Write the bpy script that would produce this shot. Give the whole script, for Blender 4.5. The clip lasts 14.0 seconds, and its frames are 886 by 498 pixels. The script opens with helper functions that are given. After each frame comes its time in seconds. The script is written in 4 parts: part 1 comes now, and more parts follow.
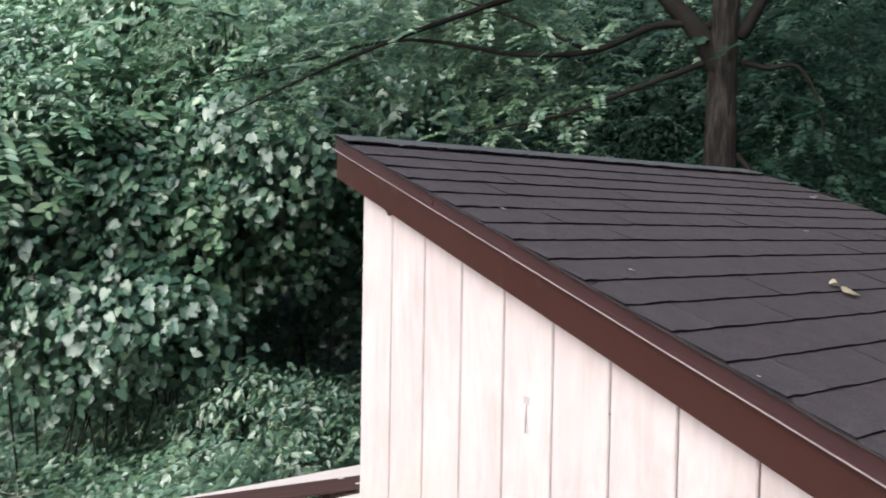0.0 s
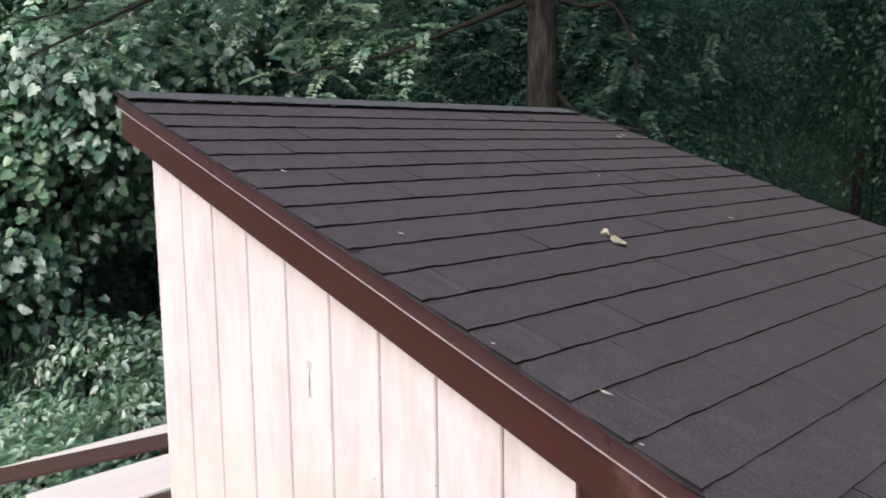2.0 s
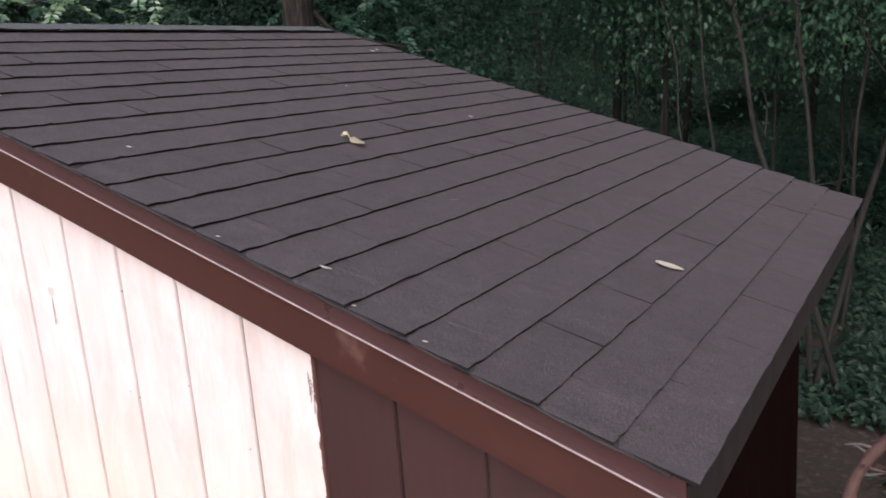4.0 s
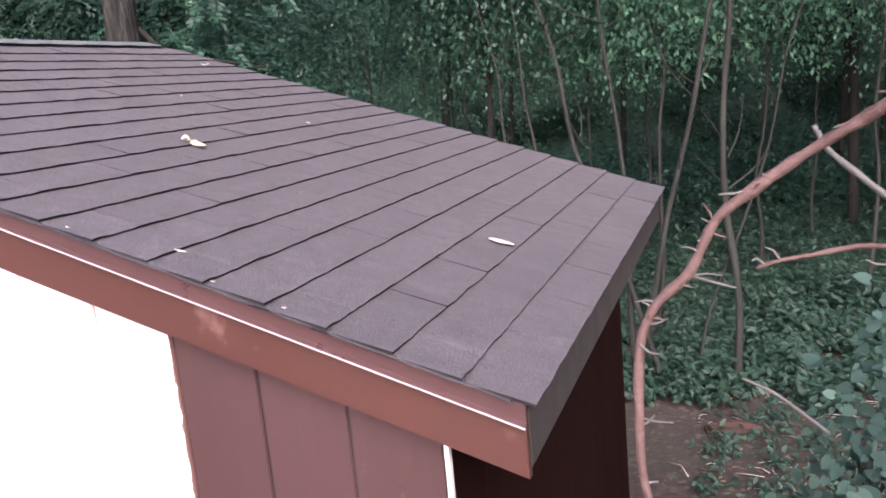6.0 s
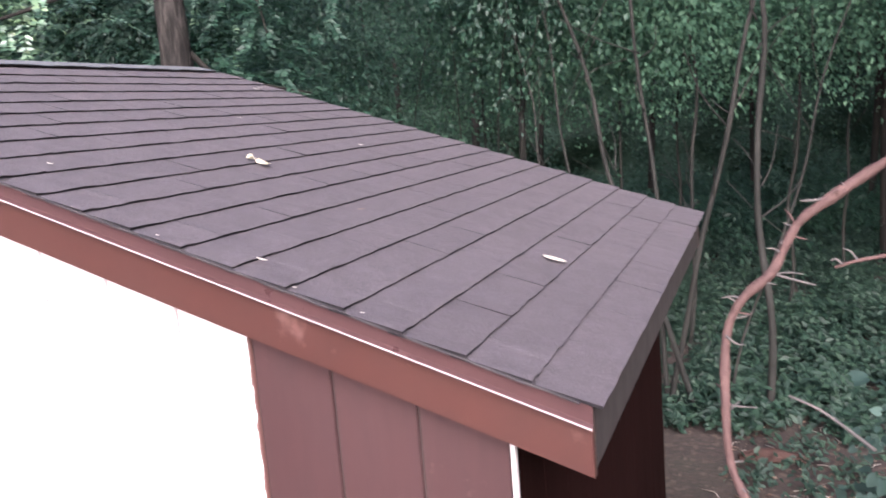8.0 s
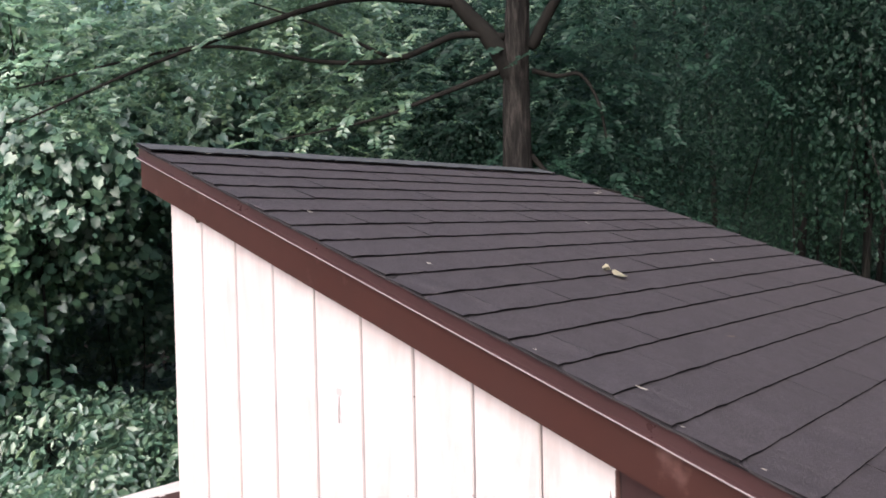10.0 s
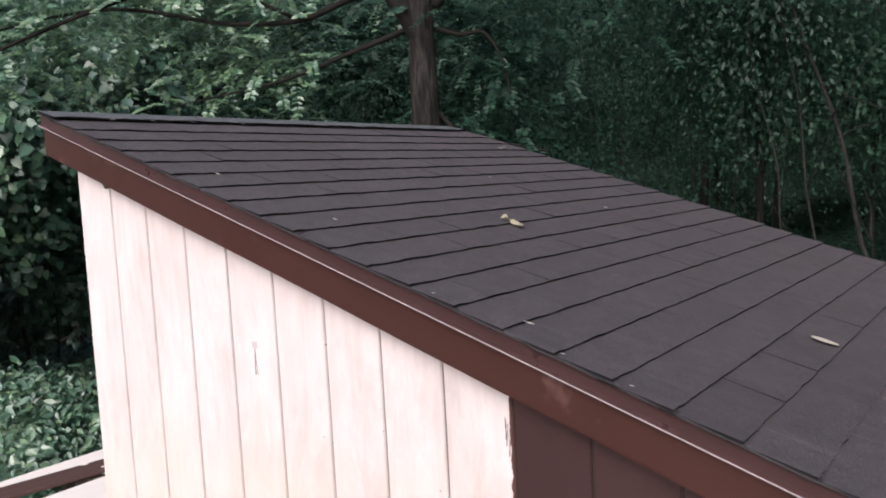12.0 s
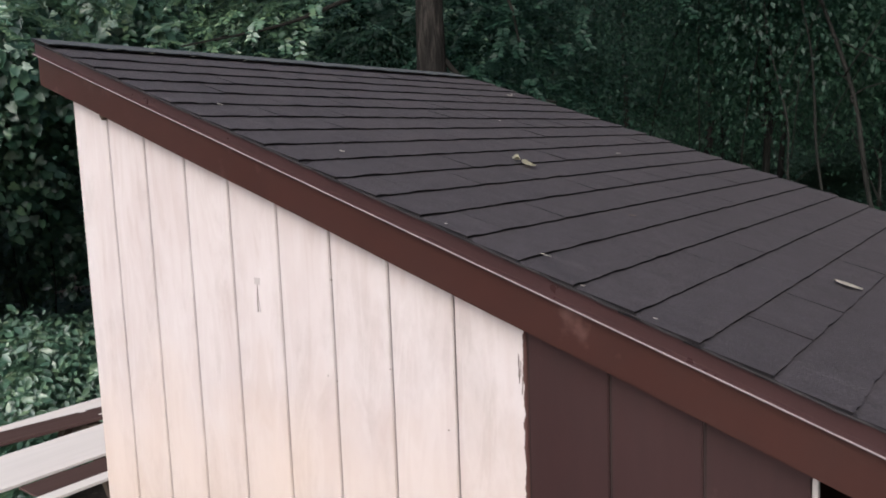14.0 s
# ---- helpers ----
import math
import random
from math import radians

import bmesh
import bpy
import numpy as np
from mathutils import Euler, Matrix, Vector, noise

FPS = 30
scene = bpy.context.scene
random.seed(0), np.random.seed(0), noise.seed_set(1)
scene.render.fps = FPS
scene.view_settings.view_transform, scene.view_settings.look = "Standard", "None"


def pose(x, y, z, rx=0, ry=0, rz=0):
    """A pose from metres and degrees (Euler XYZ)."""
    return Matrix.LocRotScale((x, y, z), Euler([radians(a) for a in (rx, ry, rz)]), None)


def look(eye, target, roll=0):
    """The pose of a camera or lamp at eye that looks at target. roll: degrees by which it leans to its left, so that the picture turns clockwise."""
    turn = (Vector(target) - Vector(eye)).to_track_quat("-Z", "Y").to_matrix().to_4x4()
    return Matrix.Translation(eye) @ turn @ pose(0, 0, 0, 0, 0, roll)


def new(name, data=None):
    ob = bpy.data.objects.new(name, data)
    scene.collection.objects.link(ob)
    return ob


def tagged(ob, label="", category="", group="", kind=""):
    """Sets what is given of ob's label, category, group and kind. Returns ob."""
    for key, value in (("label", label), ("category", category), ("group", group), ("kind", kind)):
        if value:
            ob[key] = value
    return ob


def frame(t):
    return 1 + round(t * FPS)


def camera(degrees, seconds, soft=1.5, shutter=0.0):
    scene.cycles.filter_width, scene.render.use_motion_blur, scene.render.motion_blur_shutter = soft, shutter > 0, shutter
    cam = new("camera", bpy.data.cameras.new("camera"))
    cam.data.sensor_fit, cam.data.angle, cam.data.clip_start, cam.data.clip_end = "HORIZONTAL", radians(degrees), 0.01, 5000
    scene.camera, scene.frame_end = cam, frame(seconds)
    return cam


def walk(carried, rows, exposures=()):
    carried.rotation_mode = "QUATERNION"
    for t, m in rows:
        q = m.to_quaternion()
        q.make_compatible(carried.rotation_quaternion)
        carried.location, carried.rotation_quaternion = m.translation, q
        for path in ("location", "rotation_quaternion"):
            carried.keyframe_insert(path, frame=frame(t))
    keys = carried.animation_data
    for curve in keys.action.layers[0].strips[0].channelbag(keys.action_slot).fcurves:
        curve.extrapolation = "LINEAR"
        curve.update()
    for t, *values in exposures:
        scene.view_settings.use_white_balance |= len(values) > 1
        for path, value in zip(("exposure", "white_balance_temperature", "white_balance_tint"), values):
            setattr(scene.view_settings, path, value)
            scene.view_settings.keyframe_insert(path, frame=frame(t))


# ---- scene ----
cam = camera(57.4, 14.0, 1.75, 0.2)
PATH = [
    (0, (2.575, -1.449, 2.788), (0.938, -0.302, 2.72), 1.0),
    (0.5, (2.544, -1.409, 2.864), (0.817, -0.411, 2.707), 1.5),
    (1, (2.584, -1.309, 2.9), (0.905, -0.243, 2.689), 0.6),
    (1.5, (2.685, -1.25, 2.9), (1.162, 0.027, 2.669), -0.3),
    (2, (2.734, -1.23, 2.892), (1.302, 0.144, 2.643), -0.7),
    (2.5, (2.787, -1.231, 2.883), (1.476, 0.251, 2.593), -1.5),
    (3, (2.849, -1.214, 2.85), (1.599, 0.312, 2.519), -2.9),
    (3.5, (2.904, -1.212, 2.828), (1.756, 0.383, 2.456), -3.5),
    (4, (2.946, -1.211, 2.8), (1.893, 0.435, 2.375), -4.3),
    (4.2, (2.971, -1.214, 2.793), (1.958, 0.451, 2.345), -4.5),
    (6.3, (3.005, -1.401, 2.707), (2.35, 0.448, 2.323), -6.4),
    (6.5, (3.016, -1.427, 2.7), (2.38, 0.431, 2.32), -7.0),
    (7, (2.994, -1.476, 2.699), (2.338, 0.376, 2.325), -6.4),
    (7.5, (2.994, -1.483, 2.704), (2.343, 0.37, 2.327), -6.1),
    (8, (2.939, -1.494, 2.715), (2.187, 0.331, 2.39), -4.7),
    (8.5, (2.86, -1.478, 2.728), (1.86, 0.245, 2.555), -2.3),
    (9, (2.767, -1.502, 2.788), (1.543, 0.079, 2.721), -3.4),
    (9.2, (2.728, -1.502, 2.776), (1.429, 0.017, 2.716), -2.1),
    (11.3, (2.705, -1.525, 2.79), (1.339, -0.066, 2.731), -0.9),
    (11.5, (2.733, -1.548, 2.794), (1.428, -0.036, 2.686), -0.9),
    (12, (2.84, -1.58, 2.765), (1.64, 0.012, 2.6), -3.1),
    (12.5, (2.868, -1.618, 2.731), (1.721, 0.006, 2.511), -2.3),
    (13, (2.828, -1.581, 2.727), (1.642, 0.015, 2.508), -2.4),
    (13.5, (2.793, -1.531, 2.693), (1.62, 0.061, 2.399), -2.1),
    (14, (2.761, -1.54, 2.678), (1.568, 0.045, 2.425), -2.1),
]
EXPOSURE = [
    (0, 0.12, 5850, 10), (1, 0.12, 5850, 10), (2, 0.1, 5900, 12), (3, 0.1, 6000, 16), (4.2, 0.26, 6000, 17), (6.3, 1.76, 5900, 23), (8, 1.74, 5900, 24),
    (8.5, 0.78, 5950, 25), (9, 0.45, 6050, 22), (9.2, 0.4, 6000, 17), (11.3, 0.3, 5950, 15), (12, 0.1, 5900, 14), (13, -0.12, 5850, 10), (14, -0.26, 5850, 10),
]
walk(cam, [(t, look(eye, target, roll)) for t, eye, target, roll in PATH], EXPOSURE)

# ---- light ----
world = bpy.data.worlds.new("sky")
scene.world = world
world.use_nodes = True
_wn = world.node_tree.nodes
_sky = _wn.new("ShaderNodeTexSky")
_sky.sky_type = "NISHITA"
_sky.sun_disc = False
_sky.sun_elevation = radians(33)
_sky.sun_rotation = radians(160.5)
_sky.air_density, _sky.dust_density, _sky.ozone_density = 1.0, 8.0, 1.0
world.node_tree.links.new(_sky.outputs[0], _wn["Background"].inputs[0])
_wn["Background"].inputs[1].default_value = 0.15
sun_data = bpy.data.lights.new("sun", "SUN")
sun_data.energy, sun_data.angle, sun_data.color = 3.3, radians(70), (1.0, 0.98, 0.965)
sun = new("sun", sun_data)
sun.matrix_world = look((1.7, -4.8, 3.4), (0, 0, 0))

# ---- materials ----


def material(name):
    m = bpy.data.materials.new(name)
    m.use_nodes = True
    t = m.node_tree
    return m, t, t.nodes["Principled BSDF"]


def node(t, kind, **values):
    n = t.nodes.new(kind)
    for key, value in values.items():
        n.inputs[key].default_value = value
    return n


def ramp(t, source, stops):
    r = t.nodes.new("ShaderNodeValToRGB")
    e = r.color_ramp.elements
    e[0].position, e[0].color = stops[0][0], (*stops[0][1], 1)
    e[1].position, e[1].color = stops[-1][0], (*stops[-1][1], 1)
    for p, c in stops[1:-1]:
        n = e.new(p)
        n.color = (*c, 1)
    t.links.new(source, r.inputs[0])
    return r.outputs[0]


def noise_tex(t, scale, detail=4.0, stretch=None, rough=0.55, fixed=False):
    n = node(t, "ShaderNodeTexNoise", Scale=scale, Detail=detail, Roughness=rough)
    c = t.nodes.new("ShaderNodeTexCoord")
    if stretch:
        k = t.nodes.new("ShaderNodeMapping")
        k.inputs["Scale"].default_value = stretch
        t.links.new(c.outputs["Object"], k.inputs[0])
        t.links.new(k.outputs[0], n.inputs["Vector"])
    elif fixed:
        t.links.new(t.nodes.new("ShaderNodeNewGeometry").outputs["Position"], n.inputs["Vector"])
    else:
        t.links.new(c.outputs["Object"], n.inputs["Vector"])
    return n.outputs["Fac"]


def mixed(t, fac, a, b, mode="MIX"):
    m = t.nodes.new("ShaderNodeMix")
    m.data_type, m.blend_type = "RGBA", mode
    for value, slot in ((fac, 0), (a, 6), (b, 7)):
        if hasattr(value, "is_output"):
            t.links.new(value, m.inputs[slot])
        else:
            m.inputs[slot].default_value = value if slot == 0 else (*value, 1)
    return m.outputs[2]


def bump(t, b, height, strength, distance):
    n = node(t, "ShaderNodeBump", Strength=strength, Distance=distance)
    t.links.new(height, n.inputs["Height"])
    t.links.new(n.outputs[0], b.inputs["Normal"])


def shade(t, value, low, high):
    """The value of a source, from 0..1 to low..high."""
    m = node(t, "ShaderNodeMapRange")
    m.inputs["To Min"].default_value, m.inputs["To Max"].default_value = low, high
    t.links.new(value, m.inputs[0])
    return m.outputs[0]


def plain(name, a, b, scale, rough=0.6, metal=0.0, stretch=None, bump_by=0.15, depth=0.002, spec=0.5):
    """Two tones in broad patches, grain on top, and a fine relief."""
    m, t, p = material(name)
    broad = noise_tex(t, scale * 0.15, 3, stretch)
    fine = noise_tex(t, scale, 5, stretch)
    col = mixed(t, shade(t, broad, -0.35, 1.35), a, b)
    col = mixed(t, shade(t, fine, 0.0, 0.55), col, [c * 0.72 for c in a])
    t.links.new(col, p.inputs["Base Color"])
    p.inputs["Metallic"].default_value = metal
    p.inputs["Specular IOR Level"].default_value = spec
    t.links.new(shade(t, fine, rough - 0.1, min(1.0, rough + 0.12)), p.inputs["Roughness"])
    bump(t, p, fine, bump_by, depth)
    return m


def bark_material():
    """Grey-brown bark in long upright ridges with dark furrows."""
    m, t, p = material("tree_bark")
    ridge = noise_tex(t, 42, 5, (1.0, 1.0, 0.13), 0.65)
    patch = noise_tex(t, 3.0, 3)
    col = ramp(t, ridge, [(0.4, (0.004, 0.0038, 0.0035)), (0.51, (0.014, 0.0128, 0.0115)), (0.65, (0.050, 0.0445, 0.040))])
    col = mixed(t, shade(t, patch, 0.0, 0.5), col, (0.026, 0.023, 0.0205))
    t.links.new(col, p.inputs["Base Color"])
    p.inputs["Roughness"].default_value = 0.92
    p.inputs["Specular IOR Level"].default_value = 0.15
    bump(t, p, ridge, 1.0, 0.035)
    return m


def scuffed(m):
    """Chalky pale scuffs over a painted material."""
    t = m.node_tree
    p = t.nodes["Principled BSDF"]
    col = p.inputs["Base Color"].links[0].from_socket
    mark = ramp(t, noise_tex(t, 5.5, 6), [(0.62, (0, 0, 0)), (0.74, (0.5, 0.5, 0.5))])
    t.links.new(mixed(t, mark, col, (0.22, 0.13, 0.115)), p.inputs["Base Color"])
    return m


def shingle_material():
    m, t, p = material("asphalt_shingle")
    info = t.nodes.new("ShaderNodeObjectInfo")
    granule = noise_tex(t, 260, 3)
    patch = noise_tex(t, 6, 5, None, 0.6, True)
    col = ramp(t, granule, [(0.36, (0.026, 0.022, 0.024)), (0.54, (0.055, 0.046, 0.051)), (0.70, (0.108, 0.093, 0.101))])
    col = mixed(t, shade(t, patch, 0.0, 0.45), col, (0.040, 0.033, 0.037))
    mottle = noise_tex(t, 17, 8, None, 0.78, True)
    col = mixed(t, ramp(t, mottle, [(0.42, (0, 0, 0)), (0.72, (0.34, 0.34, 0.34))]), col, (0.105, 0.090, 0.100))
    k = shade(t, info.outputs["Random"], 0.87, 0.98)
    hue = node(t, "ShaderNodeHueSaturation")
    t.links.new(col, hue.inputs["Color"])
    t.links.new(k, hue.inputs["Value"])
    t.links.new(hue.outputs[0], p.inputs["Base Color"])
    p.inputs["Roughness"].default_value = 0.82
    p.inputs["Specular IOR Level"].default_value = 0.45
    bump(t, p, granule, 0.9, 0.003)
    return m


def siding_white():
    """Thin chalky primer over plywood: grain streaks and blotches show through; a ragged edge of brown paint at its end."""
    m, t, p = material("primed_plywood")
    streak = noise_tex(t, 30, 5, (1.0, 1.0, 0.045))
    fine = noise_tex(t, 160, 4, (1.0, 1.0, 0.03))
    blotch = noise_tex(t, 7.0, 5, (1.0, 1.0, 0.4))
    col = mixed(t, shade(t, blotch, -0.9, 1.7), (0.56, 0.510, 0.505), (0.49, 0.428, 0.418))
    col = mixed(t, ramp(t, streak, [(0.55, (0, 0, 0)), (0.85, (0.3, 0.3, 0.3))]), col, (0.45, 0.37, 0.34))
    col = mixed(t, shade(t, fine, 0.0, 0.16), col, (0.43, 0.35, 0.32))
    cloud = noise_tex(t, 5.0, 6, (1.0, 1.0, 0.55), 0.65)
    col = mixed(t, ramp(t, cloud, [(0.5, (0, 0, 0)), (0.7, (0.45, 0.45, 0.45))]), col, (0.45, 0.39, 0.38))
    smudge = noise_tex(t, 3.4, 7, (1.0, 1.0, 0.5), 0.7)
    col = mixed(t, ramp(t, smudge, [(0.52, (0, 0, 0)), (0.68, (0.5, 0.5, 0.5))]), col, (0.33, 0.285, 0.265))
    figure = noise_tex(t, 11, 3, (1.0, 1.0, 0.16), 0.5)
    figure.node.inputs["Distortion"].default_value = 1.6
    col = mixed(t, ramp(t, figure, [(0.5, (0, 0, 0)), (0.57, (0.3, 0.3, 0.3)), (0.66, (0.05, 0.05, 0.05))]), col, (0.60, 0.555, 0.55))
    col = mixed(t, ramp(t, figure, [(0.36, (0.26, 0.26, 0.26)), (0.43, (0, 0, 0))]), col, (0.40, 0.325, 0.30))
    geo = t.nodes.new("ShaderNodeNewGeometry")
    xyz = t.nodes.new("ShaderNodeSeparateXYZ")
    t.links.new(geo.outputs["Position"], xyz.inputs[0])
    bare = node(t, "ShaderNodeMath")
    bare.operation = "MULTIPLY_ADD"
    t.links.new(noise_tex(t, 1.8, 3), bare.inputs[0])
    bare.inputs[1].default_value = 1.2
    t.links.new(xyz.outputs[2], bare.inputs[2])
    thin = node(t, "ShaderNodeMapRange")
    t.links.new(bare.outputs[0], thin.inputs[0])
    thin.inputs[1].default_value, thin.inputs[2].default_value = 2.7, 2.1
    thin.inputs[3].default_value, thin.inputs[4].default_value = 0.0, 0.5
    col = mixed(t, thin.outputs[0], col, (0.58, 0.45, 0.355))
    rag = noise_tex(t, 22, 5)
    add = node(t, "ShaderNodeMath")
    add.operation = "MULTIPLY_ADD"
    t.links.new(rag, add.inputs[0])
    add.inputs[1].default_value = 0.03
    t.links.new(xyz.outputs[0], add.inputs[2])
    cut = node(t, "ShaderNodeMath")
    cut.operation = "GREATER_THAN"
    t.links.new(add.outputs[0], cut.inputs[0])
    cut.inputs[1].default_value = 1.8335
    col = mixed(t, cut.outputs[0], col, (0.075, 0.032, 0.027))
    t.links.new(col, p.inputs["Base Color"])
    p.inputs["Roughness"].default_value = 0.75
    bump(t, p, streak, 0.25, 0.002)
    return m


def leaf_material(name, dark, mid, light, rough=0.42, glow=0.3, gloss=0.9, wet=0.0):
    m, t, p = material(name)
    p.inputs["Coat Weight"].default_value = wet
    p.inputs["Coat Roughness"].default_value = 0.3
    geo = t.nodes.new("ShaderNodeNewGeometry")
    col = ramp(t, geo.outputs["Random Per Island"], [(0.0, dark), (0.55, mid), (1.0, light)])
    vein = noise_tex(t, 60, 3)
    col = mixed(t, shade(t, vein, 0.0, 0.35), col, [c * 0.6 for c in dark])
    t.links.new(col, p.inputs["Base Color"])
    t.links.new(shade(t, vein, rough - 0.12, rough + 0.12), p.inputs["Roughness"])
    p.inputs["Specular IOR Level"].default_value = gloss
    tr = t.nodes.new("ShaderNodeBsdfTranslucent")
    t.links.new(col, tr.inputs["Color"])
    mix = node(t, "ShaderNodeMixShader", Fac=glow)
    t.links.new(p.outputs[0], mix.inputs[1])
    t.links.new(tr.outputs[0], mix.inputs[2])
    t.links.new(mix.outputs[0], t.nodes["Material Output"].inputs["Surface"])
    bump(t, p, vein, 0.2, 0.004)
    return m


def ground_material():
    m, t, p = material("forest_soil")
    broad = noise_tex(t, 0.55, 5)
    fine = noise_tex(t, 24, 6)
    litter = node(t, "ShaderNodeTexVoronoi", Scale=26.0)
    c = t.nodes.new("ShaderNodeTexCoord")
    t.links.new(c.outputs["Object"], litter.inputs["Vector"])
    col = ramp(t, fine, [(0.3, (0.006, 0.0037, 0.003)), (0.6, (0.018, 0.0105, 0.0082)), (0.8, (0.048, 0.029, 0.022))])
    dry = ramp(t, litter.outputs["Color"], [(0.2, (0.012, 0.007, 0.0055)), (0.7, (0.034, 0.02, 0.0155)), (0.95, (0.10, 0.07, 0.052))])
    col = mixed(t, 0.55, col, dry)
    col = mixed(t, ramp(t, broad, [(0.5, (0, 0, 0)), (0.65, (0.22, 0.22, 0.22))]), col, (0.02, 0.032, 0.014))
    t.links.new(col, p.inputs["Base Color"])
    p.inputs["Roughness"].default_value = 0.95
    bump(t, p, fine, 0.6, 0.02)
    return m


MAT_SHINGLE = shingle_material()
MAT_WHITE = siding_white()
MAT_BROWN = scuffed(plain("brown_stain", (0.028, 0.0118, 0.012), (0.047, 0.0225, 0.0225), 26, 0.45, stretch=(1, 1, 0.2), bump_by=0.25))
MAT_FASCIA = scuffed(plain("brown_trim_paint", (0.038, 0.0143, 0.0115), (0.056, 0.0238, 0.0196), 12, 0.32, bump_by=0.08))
MAT_DRIP = plain("brown_drip_metal", (0.040, 0.019, 0.019), (0.056, 0.028, 0.028), 20, 0.3, bump_by=0.03)
# Pale lip: the light it catches is put into the base colour.
MAT_LIP = plain("lip_highlight_metal", (0.21, 0.17, 0.172), (0.31, 0.26, 0.26), 30, 0.6, bump_by=0.02, spec=0.25)
# Trim of the eave side: its shade is put into this darker colour.
MAT_EAVE = plain("shaded_trim_paint", (0.027, 0.0215, 0.0205), (0.036, 0.029, 0.028), 14, 0.5, bump_by=0.08)
MAT_RAW = plain("raw_plywood_edge", (0.36, 0.33, 0.32), (0.66, 0.62, 0.60), 90, 0.7)
MAT_GROOVE = plain("groove_wood", (0.020, 0.012, 0.0105), (0.038, 0.024, 0.021), 30, 0.8)
MAT_DECK = plain("old_sheathing", (0.16, 0.11, 0.075), (0.24, 0.17, 0.11), 15, 0.85)
# Blue-grey cap: sky sheen at a grazing angle is put into the colour.
MAT_CAP = plain("sky_sheen_cap_shingle", (0.055, 0.058, 0.062), (0.085, 0.092, 0.095), 120, 0.85)
MAT_TAR = plain("asphalt_edge", (0.010, 0.009, 0.010), (0.018, 0.016, 0.017), 90, 0.95, spec=0.08)
MAT_STARTER = plain("granule_edge", (0.022, 0.020, 0.021), (0.062, 0.056, 0.058), 140, 0.95, bump_by=0.6, depth=0.003, spec=0.1)
MAT_BARK = bark_material()
MAT_LIMB = plain("limb_bark", (0.0105, 0.0098, 0.0085), (0.020, 0.0185, 0.016), 30, 0.9, bump_by=0.5, depth=0.006, spec=0.1)
MAT_SAPLING = plain("grey_bark", (0.011, 0.0115, 0.010), (0.031, 0.0305, 0.027), 40, 0.9, stretch=(1, 1, 0.3), bump_by=0.5, depth=0.006, spec=0.15)
MAT_VINE = plain("red_bark", (0.030, 0.0145, 0.0125), (0.098, 0.058, 0.051), 70, 0.8, spec=0.25, bump_by=1.0, depth=0.005)
MAT_TWIG = plain("pale_dead_wood", (0.036, 0.032, 0.030), (0.088, 0.078, 0.071), 60, 0.8, bump_by=0.4, depth=0.003)
MAT_DEADWOOD = plain("bleached_dead_wood", (0.20, 0.175, 0.15), (0.34, 0.30, 0.26), 50, 0.85, bump_by=0.4, depth=0.003)
MAT_ROT = plain("rotten_wood", (0.028, 0.0155, 0.013), (0.07, 0.042, 0.035), 25, 0.95, bump_by=0.8, depth=0.012, spec=0.1)
# Dark red stain, darkened further for the shade under the eave.
MAT_FRONT = plain("shaded_red_stain", (0.0068, 0.0019, 0.0016), (0.010, 0.003, 0.0026), 40, 0.9, stretch=(1, 1, 0.06), bump_by=0.2, spec=0.04)
MAT_WOODS = plain("distant_foliage", (0.012, 0.030, 0.019), (0.024, 0.050, 0.031), 7, 0.9, bump_by=1.0, depth=0.25, spec=0.2)
MAT_KNOT = plain("dark_knot", (0.11, 0.085, 0.078), (0.19, 0.15, 0.14), 60, 0.8)
MAT_PLUG = plain("grey_filler", (0.42, 0.37, 0.36), (0.49, 0.44, 0.43), 60, 0.8)
MAT_SOIL = ground_material()
MAT_PLANK_WHITE = plain("primed_plank", (0.74, 0.67, 0.64), (0.82, 0.76, 0.73), 18, 0.7, stretch=(1, 0.1, 1))
MAT_PLANK_BROWN = plain("painted_plank", (0.075, 0.042, 0.038), (0.10, 0.058, 0.052), 18, 0.5, stretch=(1, 0.1, 1))
MAT_LUMBER = plain("weathered_lumber", (0.11, 0.08, 0.062), (0.17, 0.13, 0.10), 18, 0.85)
MAT_DRYLEAF = plain("yellow_dead_leaf", (0.62, 0.56, 0.38), (0.74, 0.69, 0.53), 60, 0.6)
MAT_PALELEAF = plain("bleached_leaf", (0.66, 0.60, 0.50), (0.80, 0.75, 0.66), 60, 0.6)
LEAF_GRAPE = leaf_material("vine_leaf", (0.070, 0.158, 0.108), (0.128, 0.245, 0.172), (0.20, 0.33, 0.19), 0.34, 0.34, 0.9, 0.6)
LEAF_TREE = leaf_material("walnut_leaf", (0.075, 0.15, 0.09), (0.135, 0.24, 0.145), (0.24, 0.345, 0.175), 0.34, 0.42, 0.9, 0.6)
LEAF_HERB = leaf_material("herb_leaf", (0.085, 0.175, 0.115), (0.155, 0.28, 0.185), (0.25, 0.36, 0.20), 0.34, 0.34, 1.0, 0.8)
# Darkened green: the deep shade of the woods is put into the leaf colour.
LEAF_SHADED = leaf_material("shaded_woodland_leaf", (0.0125, 0.038, 0.023), (0.0195, 0.057, 0.035), (0.041, 0.095, 0.058), 0.5, 0.46, 0.4)
LEAF_MID = leaf_material("understorey_leaf", (0.046, 0.110, 0.068), (0.068, 0.150, 0.093), (0.098, 0.186, 0.112), 0.6, 0.5, 0.2)
# Pale yellow-green, raised further so the colour stands for bright hazy light.
LEAF_PALE = leaf_material("brightened_thicket_leaf", (0.125, 0.25, 0.15), (0.205, 0.37, 0.225), (0.32, 0.47, 0.26), 0.32, 0.3, 1.0, 0.8)
